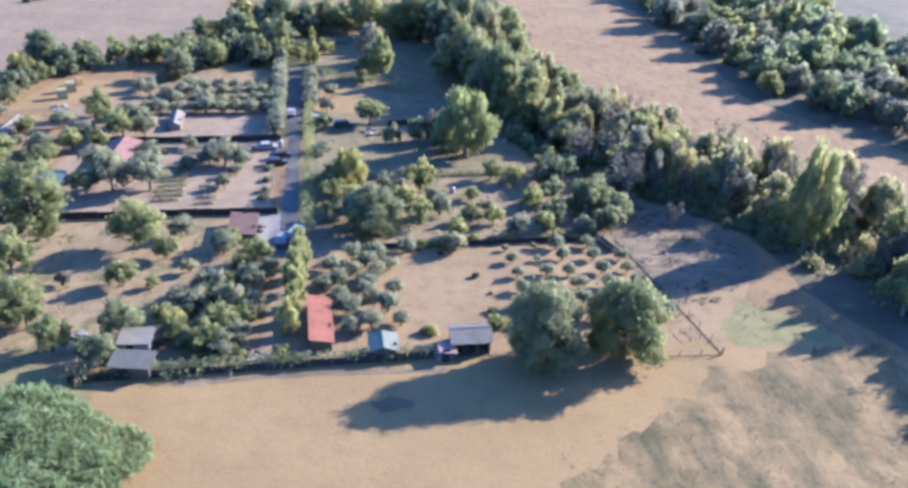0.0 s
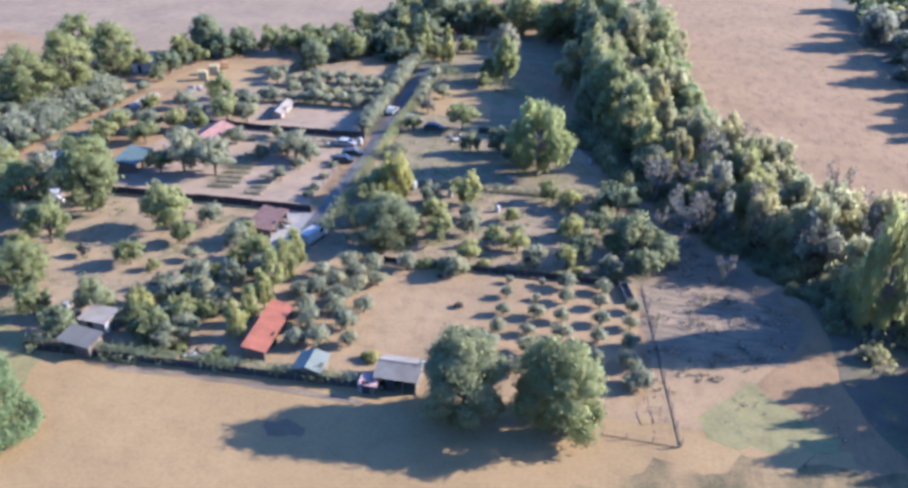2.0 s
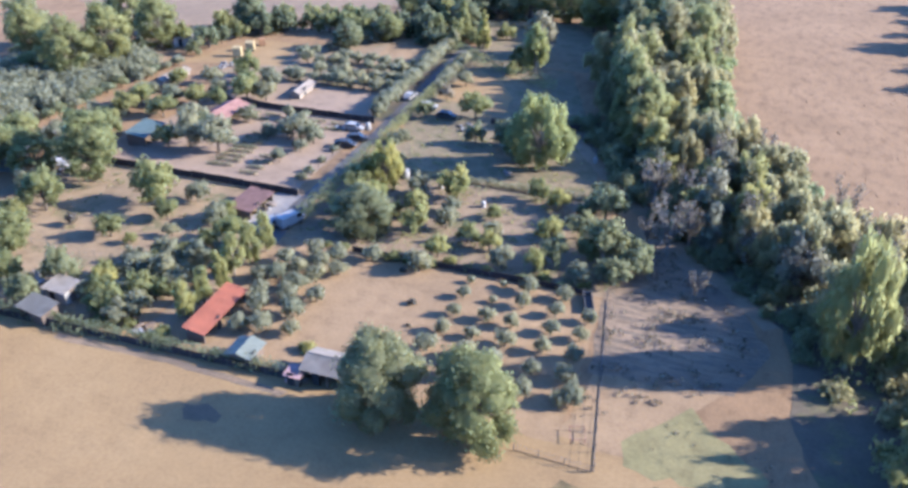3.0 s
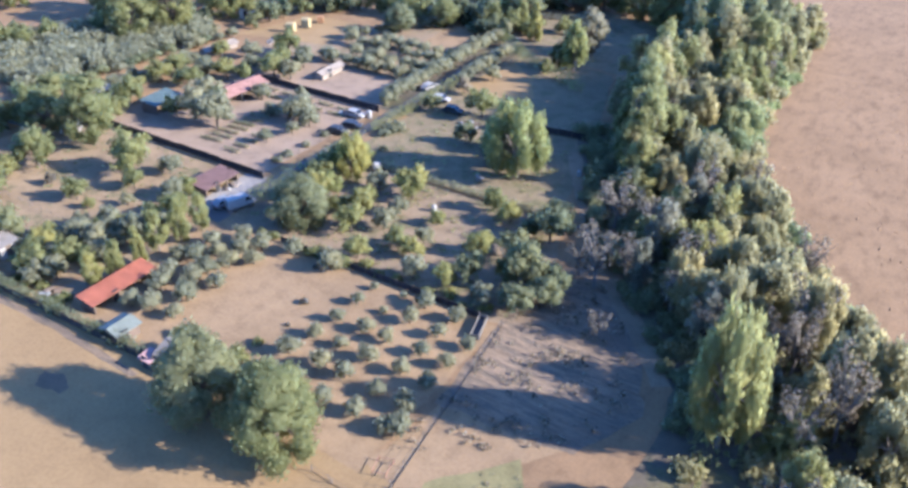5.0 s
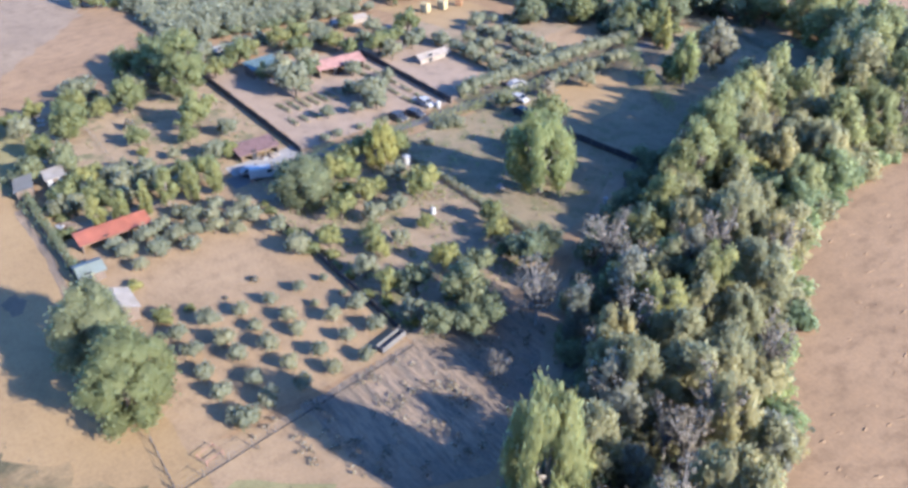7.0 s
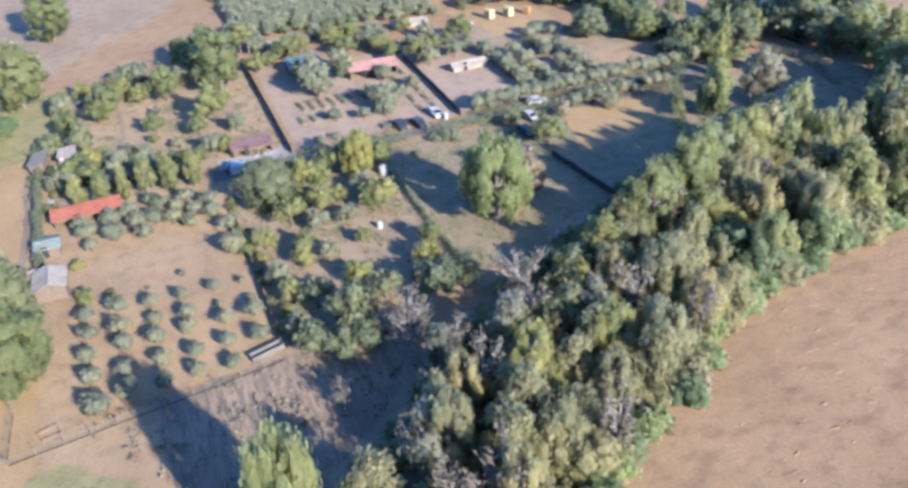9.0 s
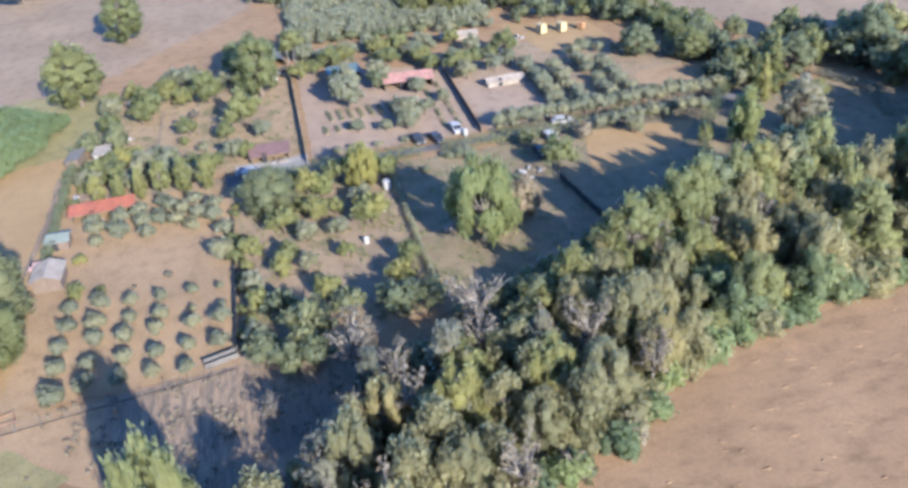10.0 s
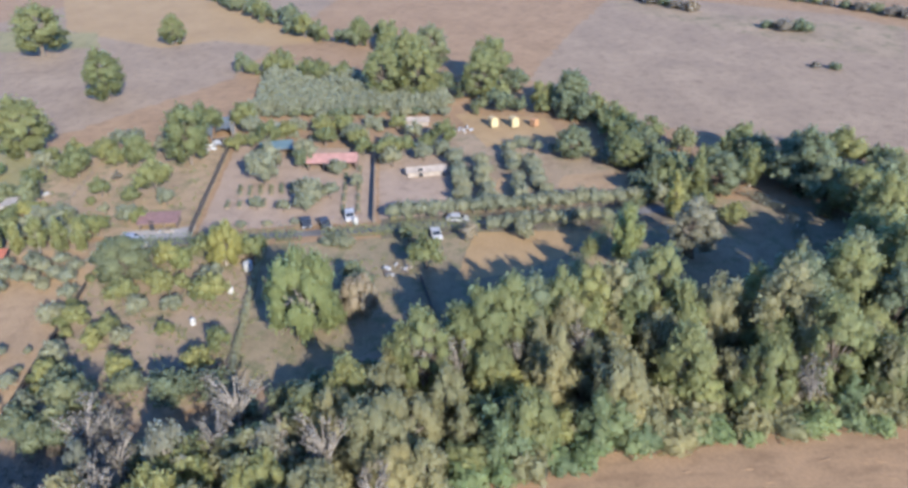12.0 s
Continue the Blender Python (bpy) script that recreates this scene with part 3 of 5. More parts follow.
for x, y, w, m in ((57, 150, 7, L_SILVER), (56.4, 129.2, 4.6, L_SILVER), (56, 138.5, 7, L_SILVER), (68, 135, 8, L_POPLAR), (73, 131, 8, L_POPLAR), (46, 201, 10, L_GREEN), (41, 165, 8.5, L_GREEN), (38, 173, 8.5, L_GREEN),
                   (36, 181, 9, L_DARK), (36.5, 196, 8.5, L_GREEN), (11.2, 202.6, 7.5, L_WILLOW), (34.5, 198, 8.0, L_DARK), (37, 203, 8.5, L_GREEN), (27, 200, 8.5, L_POPLAR), (38, 187, 8.0, L_POPLAR), (45, 158, 8, L_GREEN), (79, 88, 8.5, L_GREEN), (85, 76, 9, L_GREEN)):
    plant("tall", x, y, w, m, "wood_tree", WOODLABEL, group="trees of the wood", stretch=(0.74 if y > 162 else 0.68) * (8.5 / w) ** 0.7)
for x, y, w, m in ((33, 197, 9.0, L_DARK), (34, 191, 8.5, L_GREEN), (35.5, 183, 9.0, L_DARK), (38, 176, 8.5, L_GREEN), (34.6, 187, 8.5, L_GREEN), (36.6, 179.5, 8.8, L_GREEN), (33.5, 194, 8.5, L_POPLAR), (32, 201, 9.0, L_GREEN), (29, 231, 10, L_DARK), (24, 239.5, 10, L_GREEN), (36, 214, 9, L_GREEN), (42, 168, 8.0, L_GREEN), (39, 218, 10.0, L_DARK), (41, 230, 11.0, L_DARK), (35, 227, 10.5, L_DARK), (34, 236, 11, L_GREEN), (45, 237, 11, L_DARK), (47, 219, 10.5, L_GREEN), (32, 221, 9.5, L_DARK)):
    plant("broad", x, y, w, m, "wood_tree", "dense leafy tree at the wood's shaded edge", group="trees of the wood", stretch=1.36 * (9.0 / w) ** 0.5)
for x, y, w in ((52.5, 143.5, 6.5), (62, 127.5, 6.5), (68, 123, 6.5)):
    plant("bare", x, y, w, L_DRY, "bare_tree", "greyish half-bare tree with pale twigs in the wood", group="trees of the wood", stretch=0.85)
for x, y in fill(BELT, 5.5, 0.5):
    q = RNG.uniform()
    if inside(GLADE, x, y):
        continue
    if q < (0.3 if y < 104 else 0.3 if y < 126 else 0.12):
        plant("bare", x, y, RNG.uniform(5, 7), L_DRY, "bare_tree", "greyish half-bare tree with pale twigs in the wood", group="trees of the wood", stretch=RNG.uniform(0.85, 1.15) * (1.15 if 99 < y < 125 else 1.0))
    else:
        mat = L_POPLAR if q < 0.70 else L_GREEN if q < 0.80 else L_SILVER if q < 0.84 else L_YELLOW if q < 0.95 else L_CANE
        w = RNG.uniform(4.5, 8.0)
        plant("fruit" if q > 0.6 else "tall", x, y, w, mat, "wood_tree", "leafy tree in the wooded belt", group="trees of the wood", stretch=RNG.uniform(0.75, 1.0) * (1.15 if 99 < y < 125 else 1.0) * (1.2 if q > 0.6 else 0.85 * (6.8 / w) ** 0.5))


def undergrowth(name, outline, step, lo, hi, mat, label):
    """Shrubs that grow into one another under the trees."""
    vs, ns, n = [], [], 0
    for x, y in fill(outline, step, 0.6):
        src = MODELS["shrub"][RNG.integers(4)][1]
        co = np.empty(len(src.vertices) * 3, np.float32)
        src.vertices.foreach_get("co", co)
        w = RNG.uniform(lo, hi) / 3.0
        t = RNG.uniform(0, 6.28)
        c = co.reshape(-1, 3)[:src["leaves"]] * (w, w, w * RNG.uniform(0.9, 1.5))
        vs.append(np.stack([c[:, 0] * math.cos(t) - c[:, 1] * math.sin(t) + x, c[:, 0] * math.sin(t) + c[:, 1] * math.cos(t) + y, c[:, 2]], 1))
    v = np.concatenate(vs)
    return tagged(new(name, mesh(name, v, np.arange(len(v)).reshape(-1, 4), mat)), label, "undergrowth", kind="stuff")


for k, (x, y) in enumerate(along((82.5, 100), (84.5, 88), 3.2) + along((86, 84), (92, 70), 3.4)):
    x, y = x + RNG.normal(0, 0.8), y + RNG.normal(0, 0.8)
    if k % 3 == 1:
        plant("bare", x, y, RNG.uniform(4.5, 6.0), L_DRY, "bare_tree", "tall half-bare tree with pale twigs at the wood's edge", group="trees of the wood", stretch=1.3)
    else:
        plant("tall", x, y, RNG.uniform(4.4, 6.0), L_POPLAR if k % 2 else L_GREEN, "wood_tree", "tall slender tree at the wood's edge", group="trees of the wood", stretch=RNG.uniform(1.0, 1.25))
plant("shrub", 73.0, 102.0, 4.2, L_POPLAR, "bush", "pale green bush on the dark bank", "bush", "edge bushes", 0.9)
plant("shrub", 69.5, 124.0, 4.0, L_POPLAR, "bush", "pale green bush on the dark bank", "bush", "edge bushes", 1.0)
undergrowth("undergrowth", BELT, 4.4, 4.0, 6.5, L_POPLAR, "leafy shrubs grown together under the trees")
undergrowth("bank_scrub", VERGE, 3.0, 2.6, 4.4, L_DARK, "dark green shrubs on the bank below the wood")
EDGE = BELT[12:22]
for a, b in zip(EDGE, EDGE[1:]):
    for x, y in along(a, b, 2.6):
        plant("shrub", x + RNG.normal(0, 0.8), y + RNG.normal(0, 0.8), RNG.uniform(3.5, 6.8), L_REED if RNG.uniform() < 0.45 else L_CANE if RNG.uniform() < 0.6 else L_POPLAR, "bush", "dense green bush at the edge of the wood", "bush", "edge bushes", RNG.uniform(0.8, 1.3))

plant("willow", 74.4, 107.8, 10.4, L_YELLOW, "poplar_tree", "tall feathery yellow-green poplar at the wood's edge", stretch=1.9)
for x, y, w, h in ((84.0, 100.0, 6.5, 12.0), (87.5, 96.5, 7.0, 12.5), (86.0, 91.0, 7.0, 12.0), (89.5, 87.0, 7.5, 12.5), (87.5, 82.0, 7.0, 12.0), (90.0, 77.0, 7.5, 12.5), (87.0, 72.0, 7.0, 12.0), (92.0, 69.0, 7.5, 12.0)):
    plant("broad", x, y, w, L_POPLAR if h > 12.2 else L_GREEN, "wood_tree", "dense leafy tree at the wood's shaded edge", group="trees of the wood", stretch=h / (w * 14.5 / 12.0))

# far woods across the strip: one mass, mostly cane and silver leaves to imitate haze
for x, y in fill([(108, 300), (107, 250), (106, 212), (106, 184), (113, 161), (124, 147), (150, 133), (165, 150), (165, 300)], 8.2, 0.6):
    q = RNG.uniform()
    plant("clump", x, y, RNG.uniform(7.0, 12.5), L_CANE if q < 0.35 else L_SILVER if q < 0.65 else L_GREEN if q < 0.9 else L_DARK, "bank_tree", "leafy tree of the wood across the field, leaf colours greyed for haze", group="trees across the field", stretch=RNG.uniform(0.8, 1.15))
# Far wood's ground, its shade included in the dark earth colour.
patch("bank_ground", FAR_BELT, 0.05, SHADE_EARTH, "earth under the far wood, darkened with its shade", "ground", 1.2)

# ---- olive orchard ----
OLIVE = "round grey-green olive tree on bare mud"
for i, x in enumerate((25.5, 29.8, 34.0, 38.7, 42.9)):
    for j, y in enumerate((90.2, 94.4, 98.6, 102.8, 107.2, 111.3)):
        w = 1.5 if (i, j) in ((0, 5), (1, 5), (1, 4)) else 2.4 if (i, j) in ((0, 4), (1, 2), (0, 3)) else RNG.uniform(2.7, 3.5)
        if (i, j) != (4, 5):
            plant("olive", x + RNG.normal(0, 0.2), y + RNG.normal(0, 0.15), w, L_OLIVE, "olive_tree", OLIVE, group="olive orchard")
plant("olive", 44.3, 90.9, 3.6, L_OLIVE, "olive_tree", OLIVE, group="olive orchard")
for x, y, w in ((17.4, 111.4, 4.5), (16.0, 112.4, 3.1), (9.9, 111.8, 3.6), (5.2, 109.9, 3.8), (3.4, 107.6, 3.7), (4.7, 103.9, 3.6), (3.2, 101.2, 3.7), (3.3, 98.6, 3.8),
                (5.8, 95.1, 4.2), (3.4, 91.3, 3.9), (0.9, 94.8, 3.7), (-0.5, 97.6, 3.7), (-0.8, 102.9, 3.6), (-2.9, 101.4, 3.4), (-1.7, 106.7, 3.3), (1.5, 110.2, 3.6), (7.0, 99.5, 3.4),
                (7.4, 91.6, 3.0), (0.6, 90.2, 3.2), (1.2, 105.0, 3.4), (6.9, 106.6, 3.2)):
    plant("olive", x, y, w, L_OLIVE, "olive_tree", "grey-green olive tree in a close row", group="olive row")
for x, y, w in ((20.5, 90.0, 3.4), (20.4, 93.6, 1.8), (11.0, 89.5, 2.8)):
    plant("shrub", x, y, w, L_YELLOW, "shrub", "yellow-green bush beside the orchard", "shrub")
for x, y, w in ((19.4, 103.3, 1.5), (21.0, 98.5, 0.9), (15.2, 110.6, 1.2)):
    plant("shrub", x, y, w, L_DRY, "shrub", "small brown bush on bare mud", "shrub")

# two great trees at the orchard's corner, and the cane thicket
plant("great", 24.6, 81.2, 12.0, L_DARK, "great_tree", "great round dark green tree at the orchard corner", group="great trees", stretch=0.9)
plant("great", 35.1, 81.6, 12.6, L_GREEN, "great_tree", "great round dark green tree at the orchard corner", group="great trees", stretch=0.84)
plant("willow", 25.2, 151.2, 14.6, L_WILLOW, "willow_tree", "broad bright green willow with hanging foliage", stretch=0.9)
plant("fruit", 45.2, 153.3, 8.4, L_DARK, "garden_tree", "dark green bushy tree on the shaded bank", stretch=0.8)
for x, y, w in ((68.6, 156.2, 5.4), (72.4, 148.2, 4.6), (70.0, 153.6, 3.6)):
    plant("shrub", x, y, w, L_WEED, "bush", "grey-brown bush on the field's edge", "bush", "edge bushes", 1.1)
plant("fruit", 20.8, 152.4, 6.4, L_DARK, "garden_tree", "dark green tree beside the willow", stretch=1.0)
plant("willow", 20.4, 158.6, 8.0, L_WEED, "willow_tree", "brownish olive willow beside the bright one", stretch=0.8)


def cane_thicket(x, y, rx, ry, h):
    """Giant reeds: many leaning stems with drooping long leaves."""
    rng = np.random.default_rng(3)
    n = 30000
    a, q = rng.uniform(0, 2 * math.pi, n), np.sqrt(rng.uniform(0, 1, n))
    q = q * (1 + 0.12 * np.sin(3 * a + 1) + 0.07 * np.sin(7 * a))
    px_, py_ = np.cos(a) * q * rx, np.sin(a) * q * ry
    lump = 0.6 * np.sin(px_ * 0.53 + 2.1 * np.sin(py_ * 0.31)) * np.cos(py_ * 0.47 + 1.7 * np.sin(px_ * 0.23)) + 0.4 * np.sin(1.7 * px_ + py_) * np.sin(1.3 * py_ - 0.6 * px_) + rng.normal(0, 0.35, n)
    top = h * (1 - 0.5 * np.clip(q, 0, 1) ** 7) * (0.82 + 0.18 * lump)
    z = top * rng.uniform(0.3, 1.0, n) ** 0.45
    p = np.stack([px_, py_, z], 1)
    nn = np.stack([np.cos(a) * q, np.sin(a) * q, np.full(n, 0.6)], 1) + rng.normal(0, 0.4, (n, 3))
    lv, lf = quads(p, nn, 0.27, 4.0, rng, 0.3)
    foot = thing("cane_thicket", "dense thicket of tall green giant reeds", "reeds", pose(x, y, 0))
    o = tagged(new("foliage", mesh("cane_leaves", lv, lf, L_REED)), kind="stuff")
    o.parent = foot
    sv, sf = joined([tube([(px_[i] * 0.95, py_[i] * 0.95, -0.1), (px_[i], py_[i], top[i] * 0.9)], [0.03, 0.015], 4) for i in range(0, n, 60)])
    o = tagged(new("stalk", mesh("cane_stalks", sv, sf, L_CANE)), kind="stuff")
    o.parent = foot


cane_thicket(-38.0, 65.0, 15.0, 14.5, 5.8)

# ---- fruit plot ----
plant("great", 4.8, 119.0, 11.4, L_DARK, "round_tree", "large round dark green tree by the lane's end", stretch=0.6)
plant("willow", 1.8, 135.4, 7.8, L_GOLD, "garden_tree", "tall yellow-green tree with hanging foliage", stretch=1.0)
for x, y, w, m in ((-1.3, 131.5, 5.6, L_GREEN), (2.8, 128.4, 5.0, L_WILLOW), (-1.0, 137.6, 5.0, L_YELLOW), (14.6, 135.3, 6.8, L_YELLOW), (8.5, 134.3, 4.6, L_OLIVE), (13.1, 121.2, 5.8, L_YELLOW), (15.9, 129.4, 3.8, L_OLIVE),
                   (16.8, 124.6, 4.4, L_OLIVE), (18.6, 116.0, 4.4, L_YELLOW), (21.6, 121.4, 4.2, L_GREEN), (25.3, 120.2, 4.0, L_YELLOW), (24.6, 124.2, 3.9, L_OLIVE), (23.1, 129.9, 3.2, L_YELLOW), (28.5, 115.9, 4.4, L_OLIVE),
                   (33.2, 116.8, 4.3, L_YELLOW), (32.9, 126.2, 4.8, L_YELLOW), (32.3, 136.8, 4.8, L_YELLOW), (28.2, 138.8, 4.4, L_GREEN), (35.6, 119.6, 5.6, L_DARK), (37.6, 128.6, 5.6, L_DARK), (40.2, 135.0, 7.8, L_DARK), (38.9, 139.9, 5.4, L_DARK), (47.0, 120.0, 5.4, L_DARK), (46.8, 123.4, 6.0, L_DARK),
                   (42.6, 122.8, 7.6, L_DARK), (44.4, 117.2, 5.6, L_DARK), (39.8, 115.9, 4.1, L_OLIVE), (39.9, 122.4, 4.4, L_GREEN), (11.0, 126.5, 5.0, L_GREEN), (9.6, 129.8, 3.6, L_YELLOW), (7.4, 124.8, 4.2, L_GREEN)):
    plant("fruit", x, y, w, m, "fruit_tree", "rounded leafy fruit tree in a weedy plot", group="fruit trees")
for x, y, w in ((50.7, 127.8, 8.6), (46.5, 144.4, 8.2), (53.5, 132.0, 6.0), (47.6, 129.5, 5.5), (55.6, 117.6, 4.4)):
    plant("bare", x, y, w, L_DRY, "bare_tree", "pinkish-grey half-bare tree with pale twigs", stretch=0.7)

# ---- meadow plots by the lane's east side ----
for x, y, w, m in ((7.1, 169.6, 7.4, L_GREEN), (-2.2, 177.8, 3.9, L_WEED), (11.0, 157.5, 4.8, L_DARK), (-1.0, 187.5, 4.0, L_OLIVE)):
    plant("fruit", x, y, w, m, "garden_tree", "leafy green garden tree on thin grass")
plant("broad", 9.2, 214.5, 10.2, L_SILVER, "silver_tree", "pale silvery round tree on the shaded lawn")
for x, y, w, m in ((-5.7, 216.0, 4.8, L_YELLOW), (-13.6, 223.2, 5.1, L_GREEN)):
    plant("conifer", x, y, w, m, "cypress", "upright green cypress-like tree")
for x, y, w in ((-4.0, 152.1, 2.8), (-3.6, 139.6, 2.4), (0.0, 146.8, 2.1), (-3.0, 156.0, 3.2), (-3.9, 154.4, 4.4)):
    plant("shrub", x, y, w, L_OLIVE, "shrub", "round clipped bush on tan ground", "shrub")

# ---- west plots ----
for x, y, w, m in ((-31.0, 116.0, 9.2, L_YELLOW), (-26.4, 112.4, 4.6, L_GREEN), (-31.2, 104.8, 5.2, L_GREEN), (-18.1, 113.4, 5.0, L_OLIVE), (-25.3, 119.3, 4.4, L_OLIVE), (-42.8, 96.5, 7.6, L_GREEN),
                   (-47.0, 108.4, 7.8, L_GREEN), (-28.5, 91.5, 6.0, L_DARK), (-30.0, 85.9, 5.6, L_DARK), (-12.9, 109.5, 5.8, L_YELLOW), (-22.4, 108.0, 3.0, L_OLIVE), (-36.5, 89.5, 5.6, L_GREEN)):
    plant("fruit", x, y, w, m, "garden_tree", "leafy garden tree on tan mud", group="garden trees west")
for x, y, w, m in ((-17.6, 88.2, 4.9, L_GREEN), (-11.0, 87.5, 5.2, L_GREEN), (-15.3, 96.8, 5.1, L_OLIVE), (-20.0, 97.1, 4.6, L_OLIVE), (-10.3, 91.2, 4.8, L_OLIVE), (-16.1, 92.7, 5.0, L_GREEN),
                   (-8.2, 94.8, 3.6, L_YELLOW), (-8.6, 100.9, 4.2, L_YELLOW), (-13.1, 101.8, 4.8, L_OLIVE), (-11.1, 105.5, 4.4, L_OLIVE), (-21.3, 91.0, 4.4, L_GREEN), (-13.6, 88.8, 4.0, L_OLIVE),
                   (-12.1, 95.6, 4.5, L_OLIVE), (-17.6, 101.3, 4.2, L_OLIVE), (-23.0, 94.6, 3.6, L_YELLOW)):
    if x < -11.0 or x > -7.9:
        plant("fruit", x, y, w, m, "orchard_tree", "close-set grey-green orchard tree", group="dense orchard")
for x, y, w in ((-6.9, 101.2, 3.9), (-6.7, 97.6, 3.4), (-6.5, 105.0, 3.6), (-6.3, 109.0, 3.4), (-7.1, 94.0, 3.4), (-7.3, 90.2, 3.4)):
    plant("tall", x, y, w * 1.1, L_YELLOW, "poplar", "slender yellow-green tree beside the alley", group="alley trees", stretch=0.95)
for x, y in fill([(-26, 87), (-12.6, 87), (-12.4, 99), (-12.6, 108), (-17, 106), (-24, 98)], 3.4):
    q = RNG.uniform()
    plant("fruit", x, y, RNG.uniform(3.0, 4.4), L_OLIVE if q < 0.45 else L_GREEN if q < 0.8 else L_YELLOW, "orchard_tree", "close-set grey-green orchard tree", group="dense orchard", stretch=0.85)
for x, y in fill([(-58, 88), (-38, 88), (-38, 94), (-50, 99), (-58, 106)], 7.0):
    plant("fruit", x, y, RNG.uniform(3.5, 6), L_GREEN if RNG.uniform() < 0.6 else L_OLIVE, "garden_tree", "leafy tree in an overgrown plot", group="overgrown plot")
plant("broad", -46.8, 119.8, 13.0, L_GREEN, "broad_tree", "broad leafy tree at the plot's far edge", stretch=0.9)
plant("broad", -57.0, 117.5, 10.0, L_GREEN, "broad_tree", "broad leafy tree at the plot's far edge", stretch=0.8)
for x, y, w, m in ((-33.2, 137.5, 8.2, L_OLIVE), (-43.8, 145.5, 6.6, L_OLIVE), (-24.3, 147.8, 5.2, L_OLIVE), (-18.4, 147.2, 4.6, L_OLIVE), (-23.9, 151.8, 4.4, L_OLIVE), (-43.7, 136.5, 5.6, L_GREEN),
                   (-20.5, 137.7, 3.2, L_OLIVE), (-55.0, 132.0, 5.0, L_GREEN), (-36.0, 152.5, 4.6, L_OLIVE), (-29.0, 156.8, 3.4, L_OLIVE),
                   (-39.0, 164.5, 6.0, L_OLIVE), (-45.0, 167.0, 6.5, L_GREEN), (-41.5, 171.5, 5.0, L_OLIVE), (-51.0, 157.0, 6.0, L_GREEN), (-50.5, 164.0, 4.5, L_OLIVE)):
    plant("fruit", x, y, w, m, "garden_tree", "grey-green garden tree beside vegetable beds", group="garden trees north")

for x, y, w, m in ((-14.4, 106.8, 4.4, L_GREEN), (-17.4, 115.8, 4.2, L_YELLOW), (-39.4, 105.7, 2.6, L_DRY), (-48.2, 103.1, 5.0, L_GREEN), (-27.0, 104.0, 2.4, L_GREEN), (-54.5, 113.0, 6.0, L_OLIVE)):
    plant("fruit", x, y, w, m, "garden_tree", "leafy garden tree on tan mud", group="garden trees west")
for x, y, w, m in ((-28.1, 147.0, 3.8, L_OLIVE), (-24.7, 150.7, 3.8, L_OLIVE), (-54.0, 149.1, 7.0, L_GREEN), (-62.3, 148.6, 6.5, L_GREEN), (-53.6, 128.9, 6.0, L_GREEN), 
                   (-19.0, 143.0, 3.4, L_OLIVE), (-46.5, 158.0, 5.0, L_GREEN),
                   (-56.0, 156.0, 6.0, L_OLIVE), (-60.5, 140.0, 6.0, L_GREEN), (-64.0, 131.0, 6.0, L_OLIVE), (-48.5, 172.5, 5.0, L_GREEN), (-56.0, 170.0, 5.5, L_OLIVE), (-62.0, 166.0, 5.0, L_GREEN), (-44.5, 175.5, 4.6, L_OLIVE)):
    plant("fruit", x, y, w, m, "garden_tree", "grey-green garden tree beside vegetable beds", group="garden trees north", stretch=0.9)
for x, y in along((-13.4, 129), (-13.0, 147), 2.6) + along((-12.8, 162.5), (-12.8, 169), 2.6):
    if RNG.uniform() < 0.75:
        plant("shrub", x, y, RNG.uniform(1.8, 2.8), L_OLIVE, "shrub", "grey-green bush beside the lane", "shrub", "lane bushes")
for x, y in along((-5.4, 112.8), (42, 114.6), 2.8):
    if RNG.uniform() < 0.6:
        plant("shrub", x, y + RNG.normal(0, 0.4), RNG.uniform(1.8, 3.2), L_GREEN if RNG.uniform() < 0.6 else L_YELLOW, "shrub", "green bush along the orchard fence", "shrub", "fence bushes")
for x, y in along((-22, 85.6), (-7, 85.8), 2.4):
    if RNG.uniform() < 0.6:
        plant("shrub", x, y + RNG.normal(0, 0.4), RNG.uniform(2.0, 3.4), L_GREEN, "shrub", "green bush behind the field fence", "shrub", "fence bushes")

for x, y, w, m in ((-39.6, 137.7, 7.7, L_OLIVE), (-43.0, 163.5, 7.0, L_GREEN), (-50.7, 176.5, 7.0, L_GREEN), (-62.3, 153.0, 5.8, L_GREEN), (-41.0, 145.0, 5.0, L_DARK),
                   (-65.2, 119.6, 9.5, L_GREEN), (-70.0, 128.2, 7.5, L_GREEN), (-57.0, 136.0, 6.5, L_GREEN), (-21.5, 147.8, 7.0, L_OLIVE)):
    plant("fruit", x, y, w, m, "garden_tree", "leafy tree crowding a garden hut", group="trees by the huts")
for x, y, w, m in ((0.0, 139.5, 6.2, L_YELLOW), (-2.0, 134.8, 5.2, L_GREEN), (-3.0, 167.0, 4.3, L_DARK), (15.3, 134.4, 4.9, L_YELLOW), (36.9, 134.4, 3.8, L_GREEN), (2.2, 126.0, 5.4, L_YELLOW), (-1.6, 124.0, 4.2, L_GREEN), (16.5, 158.5, 6.0, L_DARK)):
    plant("fruit", x, y, w, m, "garden_tree", "yellow-green garden tree near the lane", group="trees east of the lane")
